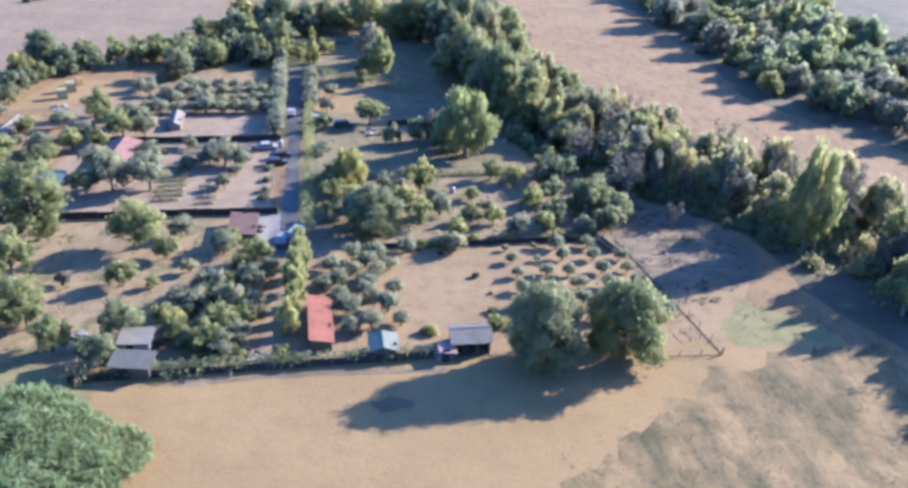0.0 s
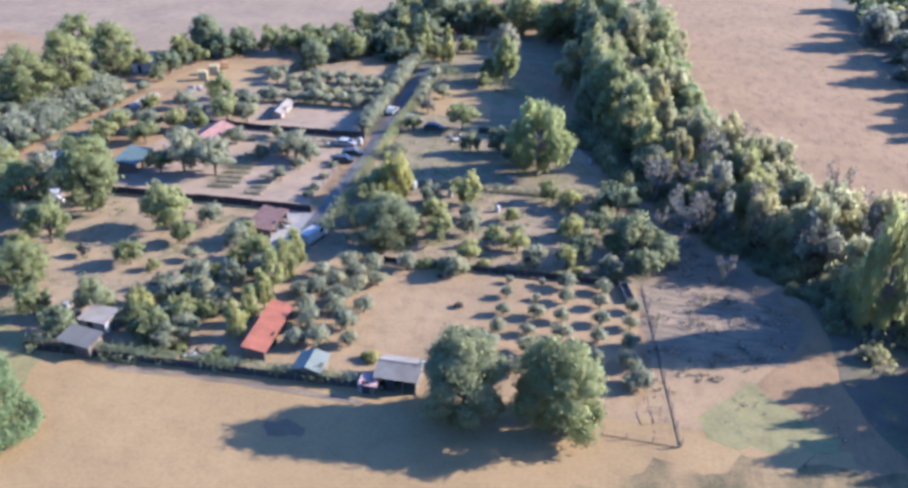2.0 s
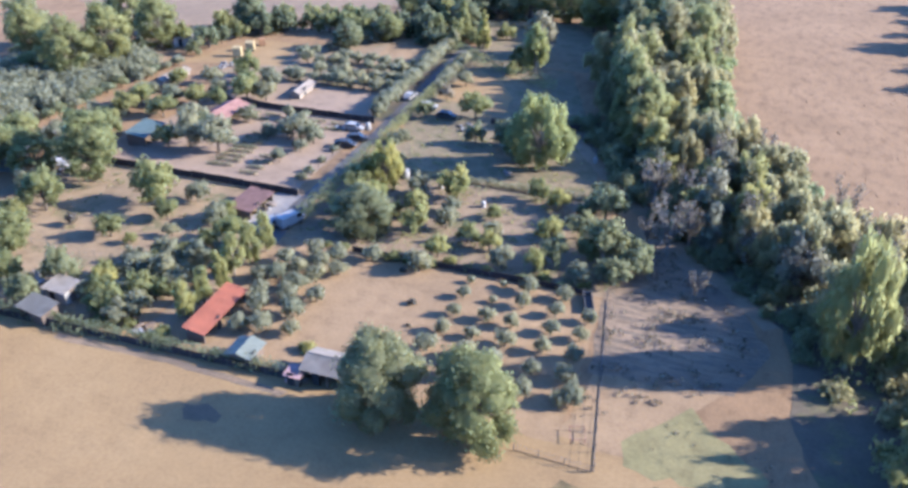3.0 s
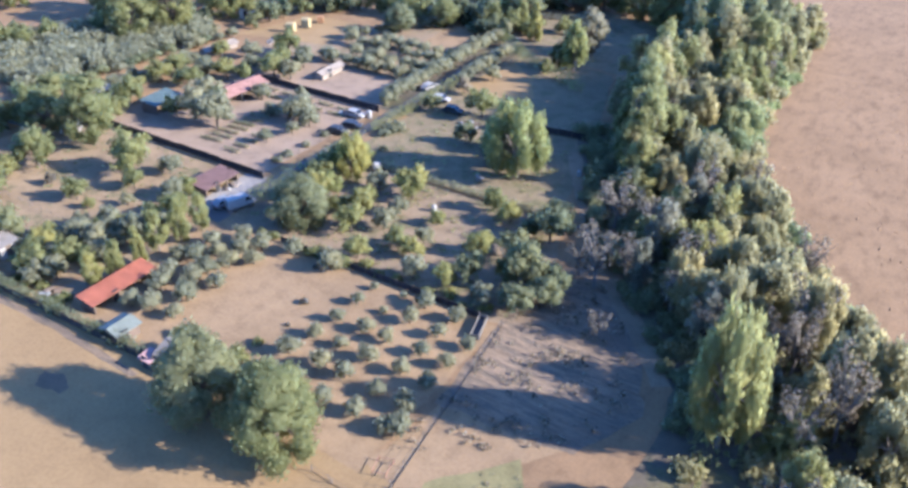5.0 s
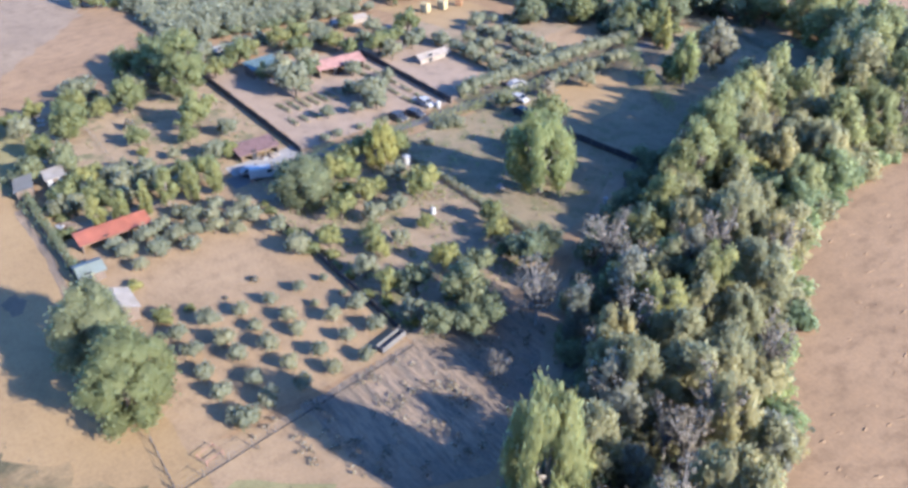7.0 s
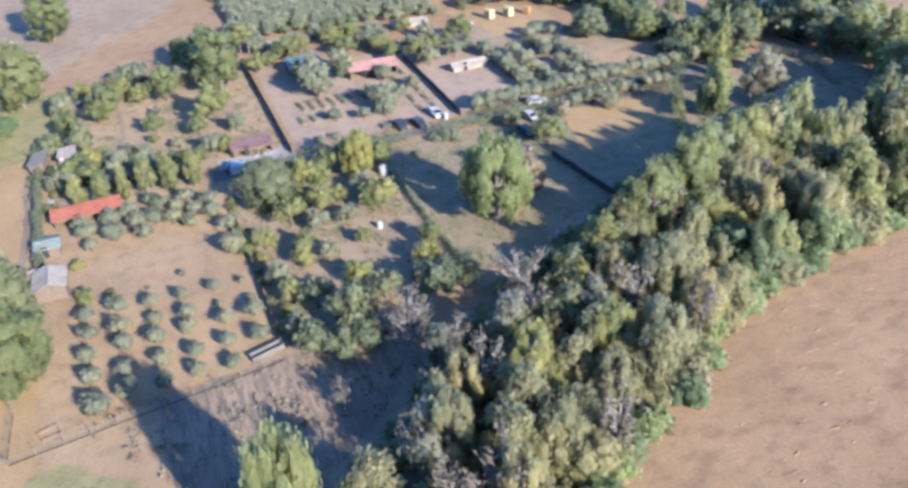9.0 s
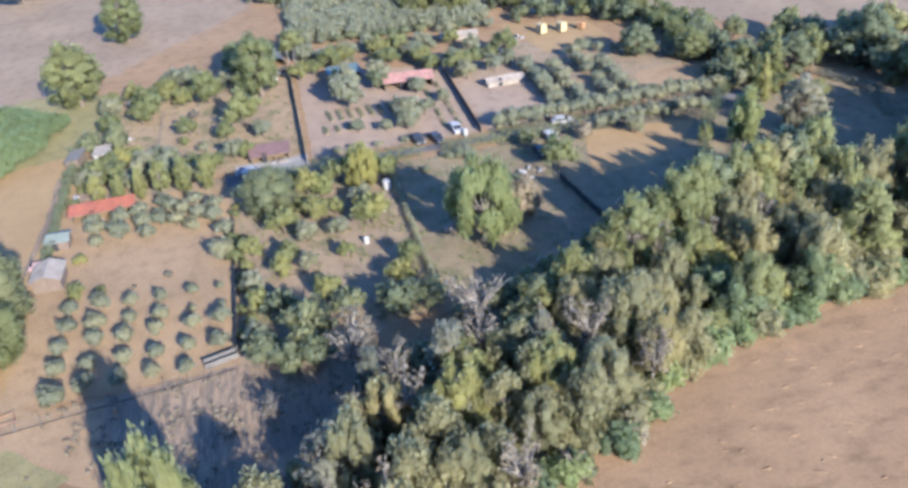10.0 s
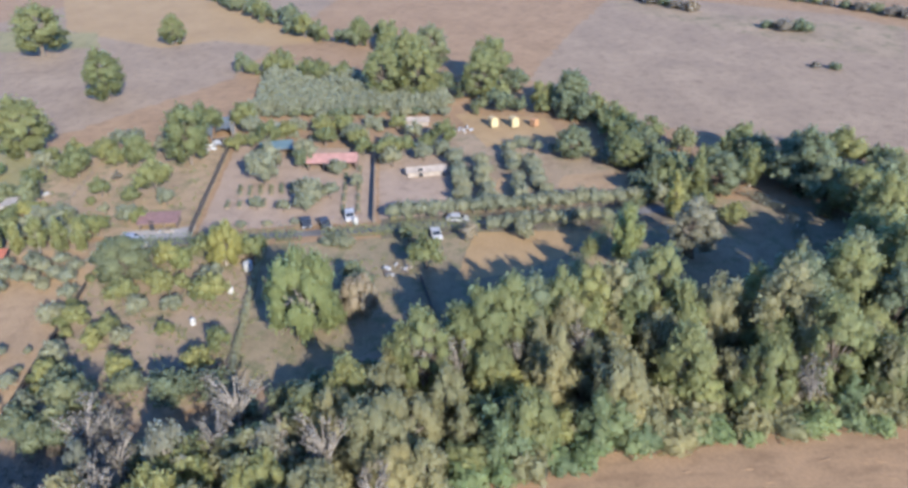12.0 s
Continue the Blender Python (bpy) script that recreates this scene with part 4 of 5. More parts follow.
for x, y, w in ((7.0, 203.6, 5.6), (6.8, 197.5, 3.6), (-9.3, 219.0, 3.8), (-18.3, 235.7, 6.5), (-20.0, 226.0, 6.0)):
    plant("tall", x, y, w, L_GREEN, "poplar", "upright leafy tree beside the dark hedge", group="upright trees", stretch=0.58)

# olive rows further on
for a, b, w in (((-43, 178.3), (-14, 178.0), 4.4), ((-41, 183.6), (-13, 182.6), 4.3), ((-44, 190.5), (-15, 189.5), 4.3), ((-36, 194.0), (-15, 194.6), 4.3), ((-46, 192.5), (-35, 213), 4.0)):
    for x, y in along(a, b, 3.3):
        if RNG.uniform() < 0.9:
            plant("olive", x + RNG.normal(0, 0.3), y + RNG.normal(0, 0.3), w * RNG.uniform(0.8, 1.15), L_OLIVE, "olive_tree", "grey-green olive tree in a long row", group="north olive rows")
for x, y in along((-12.6, 163), (-14.0, 217), 2.6):
    plant("olive", x, y, RNG.uniform(3.8, 4.8), L_OLIVE, "olive_tree", "grey-green olive tree beside the lane", group="lane olives", stretch=1.1)
for x, y in along((-5.6, 181), (-6.4, 205), 2.6):
    plant("olive", x, y, RNG.uniform(3.6, 4.4), L_OLIVE, "olive_tree", "grey-green olive tree beside the lane", group="lane olives", stretch=1.1)
for x, y in along((-36, 221), (-12, 214), 3.5):
    plant("conifer", x, y, RNG.uniform(3.2, 4.2), L_DARK, "cypress", "dark slender cypress in a row", group="cypress row", stretch=0.75)

# far trees
for x, y, w, m, s in ((-57, 80.5, 16.5, L_GREEN, 0.7), (-100, 86.4, 14.5, L_GREEN, 0.8), (-38, 204, 10, L_DARK, 0.7), (-31, 214, 10, L_GREEN, 0.6), (-24, 222, 9, L_DARK, 0.8), (-29, 241, 8.5, L_POPLAR, 1.0),
                      (-15.6, 246, 12, L_DARK, 0.9), (-90, 163, 14, L_GREEN, 0.9), (-86, 173, 14, L_GREEN, 0.9), (-84, 189, 13, L_GREEN, 0.9), (-70, 210, 11, L_DARK, 0.8), (-61, 212, 9.5, L_DARK, 0.8),
                      (-19.4, 215, 9, L_DARK, 0.6), (10, 247, 13, L_GREEN, 0.85), (18, 240, 12, L_GREEN, 0.85), (-2, 248, 12, L_GREEN, 0.7), (-9.6, 222, 7, L_GREEN, 0.7)):
    plant("clump" if w < 10 else "broad", x, y, w, m, "far_tree", "large leafy tree beyond the plots", group="far trees", stretch=s)

for x, y, w, m, s in ((-107, 170, 13, L_GREEN, 0.9), (-114, 177, 14, L_DARK, 0.9), (-96, 193, 14, L_GREEN, 0.9), (-90, 199, 9, L_DARK, 0.9), (-74, 204, 9, L_GREEN, 0.9), (-71, 211, 10, L_DARK, 0.9), (-65, 214, 7, L_DARK, 0.9),
                      (-39.6, 229, 7, L_DARK, 0.9), (-28, 231, 7, L_DARK, 0.9), (-23.4, 239, 9, L_GREEN, 0.9), (22, 246, 12, L_DARK, 0.8), (31, 240, 11, L_GREEN, 0.8), (-46.6, 222, 9, L_GREEN, 0.7), (-39, 215, 9, L_GREEN, 0.7),
                      (-33, 213, 8, L_OLIVE, 0.7), (-24, 221, 9, L_DARK, 0.7), (-15, 228, 11, L_DARK, 0.7)):
    plant("clump" if w < 10 else "broad", x, y, w, m, "far_tree", "large leafy tree beyond the plots", group="far trees", stretch=s)
for x, y, w, m, s in ((-2.5, 226, 6, L_GREEN, 0.7), (30, 237, 12, L_GREEN, 1.2), (36, 226, 12.5, L_GREEN, 1.2), (41, 215, 11, L_POPLAR, 1.2), (34.5, 220, 8.5, L_GREEN, 1.3), (33, 229, 9, L_GREEN, 1.3), (25, 247, 12, L_DARK, 0.9), (-153, 50, 22, L_GREEN, 0.7),
                      (-161, 91, 10.8, L_GREEN, 0.8), (-148, 155, 10, L_GREEN, 0.8), (-152, 163, 8, L_GREEN, 0.8), (-66.8, 115, 9, L_GREEN, 0.8), (-53.6, 99, 8, L_GREEN, 0.7), (-60, 103, 8, L_OLIVE, 0.7)):
    plant("clump" if w < 10 else "broad", x, y, w, m, "far_tree", "large leafy tree beyond the plots", group="far trees", stretch=s)
for a_, b_ in (((-123, 118), (-103, 152)), ((-76, 186), (-62, 214)), ((-62, 214), (-37, 219)), ((-37, 219), (-12, 222)), ((-100, 160), (-80, 196))):
    for x, y in along(a_, b_, 5.0):
        plant("clump", x + RNG.normal(0, 1), y + RNG.normal(0, 1), RNG.uniform(5, 8.5), L_GREEN if RNG.uniform() < 0.6 else L_DARK, "hedgerow_tree", "dark green tree in a far hedgerow", group="hedgerow trees")
for x, y in along((-240, 92), (-157, 142), 6.5) + along((-157, 142), (-140, 166), 6.5):
    plant("clump", x + RNG.normal(0, 1.5), y + RNG.normal(0, 1.5), RNG.uniform(6, 9.5), L_DARK if RNG.uniform() < 0.6 else L_GREEN, "hedgerow_tree", "dark green tree in a far hedgerow", group="hedgerow trees")
for x, y in fill([(-40, 236), (-16, 241), (8, 244), (40, 240), (46, 264), (-30, 268)], 8.5, 0.6):
    plant("clump", x, y, RNG.uniform(7, 11), L_DARK if RNG.uniform() < 0.5 else L_GREEN, "far_tree", "large leafy tree beyond the plots", group="far trees", stretch=RNG.uniform(0.8, 1.1))
# embankment and scrub along the horizon fields
for x, y in along((-215, 258), (-176, 280), 6.0) + along((-150, 292), (-138, 306), 6.0) + along((-225, 300), (-150, 350), 6.0):
    plant("shrub", x, y, RNG.uniform(5, 9), L_DRY if RNG.uniform() < 0.6 else L_DARK, "shrub", "dull brown scrub on a far field bank", "shrub", "far scrub")
plant("shrub", -95.5, 292.4, 4.5, L_DARK, "shrub", "lone dark bush on the mud plain", "shrub")
plant("shrub", -98.0, 288.0, 3.5, L_DRY, "shrub", "lone brown bush on the mud plain", "shrub")

# ---- reed and shrub band to the west ----
undergrowth("grey_scrub", [(-72, 128), (-59, 129), (-58, 160), (-69, 166)], 4.3, 2.6, 4.4, L_OLIVE, "grey-green scrub between the plots and the reeds")
undergrowth("reed_band", [(-80, 128), (-74, 180), (-104, 177), (-117, 130)], 3.0, 4.2, 6.4, L_OLIVE, "dense pale grey-green band of reeds and scrub")
for x, y in along((-77, 128), (-71.5, 180), 3.4):
    plant("olive", x + RNG.normal(0, 0.5), y + RNG.normal(0, 0.5), RNG.uniform(3.2, 4.6), L_DARK if RNG.uniform() < 0.6 else L_OLIVE, "scrub_bush", "dark green bush along the reed band", "bush", "scrub", 0.8)

# ---- fences ----
NET = plain("dark_reed_screen", (0.020, 0.016, 0.016), rough=0.9)
POSTWOOD = plain("grey_post", (0.102, 0.089, 0.074), rough=0.9, scale=3)


def fence(name, a, b, h, label, every=2.6, mat=NET):
    ang = math.degrees(math.atan2(b[1] - a[1], b[0] - a[0]))
    n = round(math.dist(a, b) / every)
    step = math.dist(a, b) / n
    base = thing(name, label, "fence", pose(a[0], a[1], 0, 0, 0, ang))
    pm = mesh("post", *tube([(0, 0, -0.3), (0, 0, h * 1.08)], [0.06, 0.05], 6), POSTWOOD)
    bm = bmesh.new()
    box(bm, 0.04, -0.02, 0.05, step - 0.04, 0.02, h)
    nm = bpy.data.meshes.new("panel")
    bm.to_mesh(nm)
    bm.free()
    nm.materials.append(mat)
    for i in range(n + 1):
        o = new("post", pm)
        o.parent, o.location = base, (i * step, 0, 0)
        if i < n:
            o = new("panel", nm)
            o.parent, o.location = base, (i * step, 0, 0)
            o.scale = (1, 1, RNG.uniform(0.85, 1.0))
    return base


fence("net_fence", (-58, 126.6), (-10.6, 126.7), 1.5, "dark netted fence between garden plots")
fence("net_fence", (-46, 160.6), (-11.5, 160.4), 1.5, "dark netted fence between garden plots")
fence("net_fence", (6, 113.2), (41, 113.3), 1.1, "dark netted fence along the olive orchard")
fence("net_fence", (-33, 82.6), (11.0, 83.7), 1.2, "dark netted fence along the open field")
fence("net_fence", (10.8, 168.4), (29, 170.8), 1.4, "dark netted fence across the shaded meadow")
fence("net_fence", (-60, 122), (-60, 127), 1.3, "dark netted fence between garden plots")


def hedge(name, a, b, w, h, mat, label):
    d = math.dist(a, b)
    ang = math.degrees(math.atan2(b[1] - a[1], b[0] - a[0]))
    rng = np.random.default_rng(int(abs(a[0] * 7 + b[1] * 3)))
    n = int(d * 70)
    lobes = [((x, rng.normal(0, 0.1), h * 0.5 + rng.normal(0, 0.08)), (0.9, w * 0.5 * rng.uniform(0.8, 1.15), h * 0.52 * rng.uniform(0.85, 1.1))) for x in np.arange(0, d, 0.8)]
    p, q = cloud(lobes, n, rng)
    k = p[:, 2] > 0.03
    v, f = quads(p[k], q[k], 0.26, 1.3, rng)
    o = tagged(new(name, mesh("hedge_leaves", v, f, mat)), label, "hedge")
    o.matrix_world = pose(a[0], a[1], 0, 0, 0, ang)


hedge("hedge", (-33, 83.2), (10.5, 84.3), 1.5, 2.0, L_DARK, "ragged dark hedge behind the field fence")
hedge("hedge", (-5.6, 119), (-5.9, 147), 2.6, 3.0, L_GREEN, "clipped dark green hedge along the lane")
hedge("hedge", (-5.9, 152), (-6.1, 180), 2.4, 2.8, L_GREEN, "clipped dark green hedge along the lane")
hedge("hedge", (-1.0, 140.8), (36, 141.4), 1.1, 1.4, L_OLIVE, "low grey-green hedge between plots")
hedge("hedge", (-14.5, 233.2), (-4, 238.4), 2.6, 1.6, L_SILVER, "pale low hedge on the lawn's edge")
hedge("hedge", (-4, 238.4), (9, 234), 2.6, 1.6, L_SILVER, "pale low hedge on the lawn's edge")
hedge("hedge", (-33, 228.2), (-3.5, 204.6), 3.0, 3.4, L_GREEN, "tall dark green hedge beyond the olive rows")
hedge("hedge", (-2.4, 203.0), (18.5, 190.8), 3.0, 3.3, L_GREEN, "tall dark green hedge between meadow and lawn")

# ---- buildings ----
RED = plain("red_sheet", (0.205, 0.066, 0.032), rough=0.65, scale=0.8)
TERRA = plain("terracotta_tiles", (0.214, 0.115, 0.093), rough=0.85, scale=0.9)
GREYROOF = plain("grey_sheet", (0.058, 0.057, 0.053), rough=0.75, scale=0.8)
WHITEROOF = plain("white_sheet", (0.170, 0.170, 0.150), rough=0.6, scale=0.8, amount=0.4)
GREENROOF = plain("pale_green_sheet", (0.118, 0.132, 0.108), rough=0.6, scale=0.8)
PALEROOF = plain("dusty_pale_sheet", (0.125, 0.112, 0.098), rough=0.8, scale=0.7)
BROWNROOF = plain("brown_tiles", (0.118, 0.066, 0.055), rough=0.85, scale=0.9)
TEAL = plain("teal_tarp", (0.070, 0.100, 0.096), rough=0.6)
PLASTER = plain("pale_plaster", (0.180, 0.154, 0.127), rough=0.9, scale=0.7)
WHITE = plain("white_paint", (0.223, 0.220, 0.208), rough=0.6, amount=0.4)
TIMBER = plain("weathered_boards", (0.093, 0.069, 0.051), rough=0.9, scale=2)
PINKBOARD = plain("pinkish_board", (0.242, 0.153, 0.144), rough=0.8)
# Near-black: paints the shade inside doorways, also colours the container base frames.
DARK = plain("doorway_shade_and_frame_black", (0.009, 0.009, 0.011), rough=0.9)
YELLOW = plain("yellow_paint", (0.260, 0.211, 0.105), rough=0.7, amount=0.4)
ORANGE = plain("orange_paint", (0.205, 0.112, 0.050), rough=0.7)


def sheet(length, run, rise, wave=0.24, amp=0.03, thick=0.03):
    """Corrugated roof panel: from the eaves (y=0,z=0) up to y=run, z=rise, x along the ridge."""
    n = max(4, int(length / wave * 4))
    bm = bmesh.new()
    low, high = [], []
    for i in range(n + 1):
        x = length * i / n
        o = amp * math.sin(2 * math.pi * x / wave)
        low.append([bm.verts.new((x, 0, o - t)) for t in (0, thick)])
        high.append([bm.verts.new((x, run, rise + o - t)) for t in (0, thick)])
    for i in range(n):
        bm.faces.new((low[i][0], low[i + 1][0], high[i + 1][0], high[i][0]))
        bm.faces.new((low[i][1], high[i][1], high[i + 1][1], low[i + 1][1]))
        bm.faces.new((low[i][0], low[i][1], low[i + 1][1], low[i + 1][0]))
        bm.faces.new((high[i][0], high[i + 1][0], high[i + 1][1], high[i][1]))
    for i in (0, n):
        bm.faces.new((low[i][0], high[i][0], high[i][1], low[i][1]))
    return bm


def shed(name, label, cx, cy, length, width, eave, ridge, ang, roofmat, wallmat, one_slope=False, second=None, opening=None):
    """Small building, ridge along its own x, centred at cx, cy."""
    base = thing(name, label, "shed", pose(cx, cy, 0.04, 0, 0, ang))
    hl, hw, t = length / 2, width / 2, 0.12
    back = eave if not one_slope else ridge
    for y, hh in ((-hw, eave), (hw, back)):
        bm = bmesh.new()
        if opening == "front" and y < 0:
            for k in range(4):
                xx = -hl + (length - 0.16) * k / 3
                box(bm, xx, y, -0.1, xx + 0.16, y + t, hh - 0.03)
            box(bm, -hl, y + 0.01, hh - 0.35, hl, y + t - 0.01, hh - 0.02)
        else:
            box(bm, -hl, min(y, y - t * (1 if y > 0 else -1)), -0.1, hl, max(y, y - t * (1 if y > 0 else -1)), hh - 0.02)
        part("wall", bm, wallmat, base)
    for x in (-hl, hl - t):
        bm = bmesh.new()
        prof = [(-hw + t, -0.1), (hw - t, -0.1), (hw - t, back - 0.05), (0, ridge - 0.05 if not one_slope else (eave + ridge) / 2 - 0.05), (-hw + t, eave - 0.05)]
        a = [bm.verts.new((x, y, z)) for y, z in prof]
        b = [bm.verts.new((x + t, y, z)) for y, z in prof]
        bm.faces.new(a[::-1])
        bm.faces.new(b)
        for i in range(5):
            bm.faces.new((a[i], a[(i + 1) % 5], b[(i + 1) % 5], b[i]))
        part("wall", bm, wallmat, base)
    over = 0.35
    if one_slope:
        slope = (ridge - eave) / width
        r = part("roof", sheet(length + 2 * over, width + 2 * over, slope * (width + 2 * over)), roofmat, base)
        r.matrix_local = pose(-hl - over, -hw - over, eave + 0.06 - slope * over)
    else:
        slope = (ridge - eave) / hw
        r = part("roof", sheet(length + 2 * over, hw + over, slope * (hw + over)), roofmat, base)
        r.matrix_local = pose(-hl - over, -hw - over, eave + 0.06 - slope * over)
        r = part("roof", sheet(length + 2 * over, hw + over, slope * (hw + over)), second or roofmat, base)
        r.matrix_local = pose(hl + over, hw + over, eave + 0.06 - slope * over, 0, 0, 180)
        part("ridge_cap", boxed(-hl - over, -0.12, ridge + 0.05, hl + over, 0.12, ridge + 0.12, bevel=0.03), second or roofmat, base)
    part("door", boxed(hl, -0.45, 0, hl + 0.04, 0.45, 1.95), TIMBER, base)
    # Solid panel on the wall; its black stands in for the unlit inside.
    part("door", boxed(-hl * 0.3 - 0.45, -hw - 0.04, 0, -hl * 0.3 + 0.45, -hw, 1.9), DARK, base, "near-black panel painted as an unlit doorway")
    return base


shed("red_shed", "long garden shed with a red corrugated roof", -3.3, 91.4, 10.2, 2.5, 1.6, 2.1, 92, RED, TIMBER, one_slope=True, opening="front")
shed("white_shed", "small hut with a pale green sheet roof", 4.6, 85.5, 3.2, 3.2, 1.6, 2.1, 90, GREENROOF, TIMBER, second=GREENROOF)
shed("grey_shed", "timber hut with a dusty pale sheet roof beside the field", 15.8, 85.9, 4.8, 4.0, 2.1, 2.9, 0, PALEROOF, TIMBER, opening="front")
shed("lean_to", "small pinkish lean-to against the hut", 12.6, 83.6, 1.6, 1.5, 1.5, 1.7, 0, PINKBOARD, TIMBER, one_slope=True)
shed("grey_cabin", "low cabin with a grey sheet roof by the fence", -25.6, 83.9, 4.6, 2.4, 1.9, 2.3, -10, GREYROOF, TIMBER, one_slope=True)
shed("pale_cabin", "low cabin with a pale flat roof", -26.1, 88.8, 3.6, 2.6, 2.0, 2.3, -4, PALEROOF, WHITE, one_slope=True)
shed("brown_shed", "open shed with a brownish-red roof by the lane", -15.6, 120.2, 7.0, 3.8, 1.5, 1.85, 90, BROWNROOF, TIMBER, one_slope=True, opening="front")
shed("terracotta_house", "low house with a pinkish terracotta roof", -41.2, 151.6, 10.4, 5.2, 2.0, 2.9, 86, TERRA, TIMBER, opening="front")
shed("teal_canopy", "hut under a teal tarpaulin roof", -50.0, 138.4, 7.0, 3.8, 2.0, 2.5, 96, TEAL, TIMBER, one_slope=True, opening="front")
shed("white_hut", "long low white hut on the bare plot", -33.8, 171.5, 8.0, 2.4, 1.2, 1.8, 93, PLASTER, PLASTER)
shed("white_hut", "small white hut among bushes", -66.4, 136.0, 4.0, 2.2, 1.3, 1.8, 80, WHITEROOF, PLASTER)
shed("pale_hut", "long pale hut at the yard", -66.2, 169.2, 9.0, 2.4, 1.2, 1.8, 84, PLASTER, PLASTER)
shed("white_cabin", "small white cabin behind the yard", -90.5, 173.2, 4.0, 3.0, 2.4, 3.0, 60, WHITEROOF, WHITE)
shed("white_cabin", "small white cabin behind the yard", -79.8, 193.0, 4.6, 3.0, 2.4, 2.0, 30, WHITEROOF, WHITE)


def tank(x, y, ang, mat, label, size=0.78):
    """Upright box with an arched top."""
    base = thing("storage_container", label, "container", pose(x, y, 0.05, 0, 0, ang) @ Matrix.Diagonal((size, size, size * 1.15, 1)), "yellow containers")
    bm = bmesh.new()
    prof = [(-1.15, 0.15), (1.15, 0.15), (1.15, 2.2)] + [(1.15 * math.cos(a), 2.2 + 0.6 * math.sin(a)) for a in np.linspace(0.3, math.pi - 0.3, 7)] + [(-1.15, 2.2)]
    a = [bm.verts.new((-1.3, p, q)) for p, q in prof]
    b = [bm.verts.new((1.3, p, q)) for p, q in prof]
    bm.faces.new(a[::-1])
    bm.faces.new(b)
    for i in range(len(prof)):
        k = (i + 1) % len(prof)
        bm.faces.new((a[i], a[k], b[k], b[i]))
    part("body", bm, mat, base)
    part("door", boxed(1.3, -0.8, 0.3, 1.34, 0.8, 2.1), mat, base)
    part("base_frame", boxed(-1.25, -1.1, 0, 1.25, 1.1, 0.15), DARK, base)


tank(-61.4, 189.2, 20, YELLOW, "pale yellow storage container with arched top")
tank(-60.8, 194.2, 20, YELLOW, "pale yellow storage container with arched top")
tank(-60.4, 199.2, 35, ORANGE, "orange machine box beside the containers", 0.6)

# ---- vehicles ----
CARWHITE = plain("white_car_paint", (0.215, 0.212, 0.205), rough=0.5, amount=0.2)
CARDARK = plain("dark_car_paint", (0.021, 0.022, 0.024), rough=0.5, amount=0.2)
CARBLUE = plain("pale_car_paint", (0.150, 0.155, 0.162), rough=0.45, amount=0.2)
CARGLASS = plain("car_glass", (0.014, 0.016, 0.019), rough=0.08, amount=0.1)
TYRE = plain("tyre_rubber", (0.009, 0.009, 0.009), rough=0.9)
RIM = plain("wheel_rim", (0.210, 0.210, 0.214), rough=0.35, metal=0.8)
LAMPGLASS = plain("lamp_glass", (0.326, 0.326, 0.316), rough=0.15, amount=0.1)
TAIL = plain("tail_lamp", (0.162, 0.009, 0.009), rough=0.3, amount=0.1)


def prism(profile, y0, y1, bevel=0.0):
    """A side profile (x, z) drawn out across y."""
    bm = bmesh.new()
    a = [bm.verts.new((x, y0, z)) for x, z in profile]
    b = [bm.verts.new((x, y1, z)) for x, z in profile]
    bm.faces.new(a)
    bm.faces.new(b[::-1])
    for i in range(len(a)):
        k = (i + 1) % len(a)
        bm.faces.new((a[i], b[i], b[k], a[k]))
    bmesh.ops.recalc_face_normals(bm, faces=bm.faces)
    if bevel:
        bmesh.ops.bevel(bm, geom=list(bm.edges), offset=bevel, segments=2, affect="EDGES")
    return bm


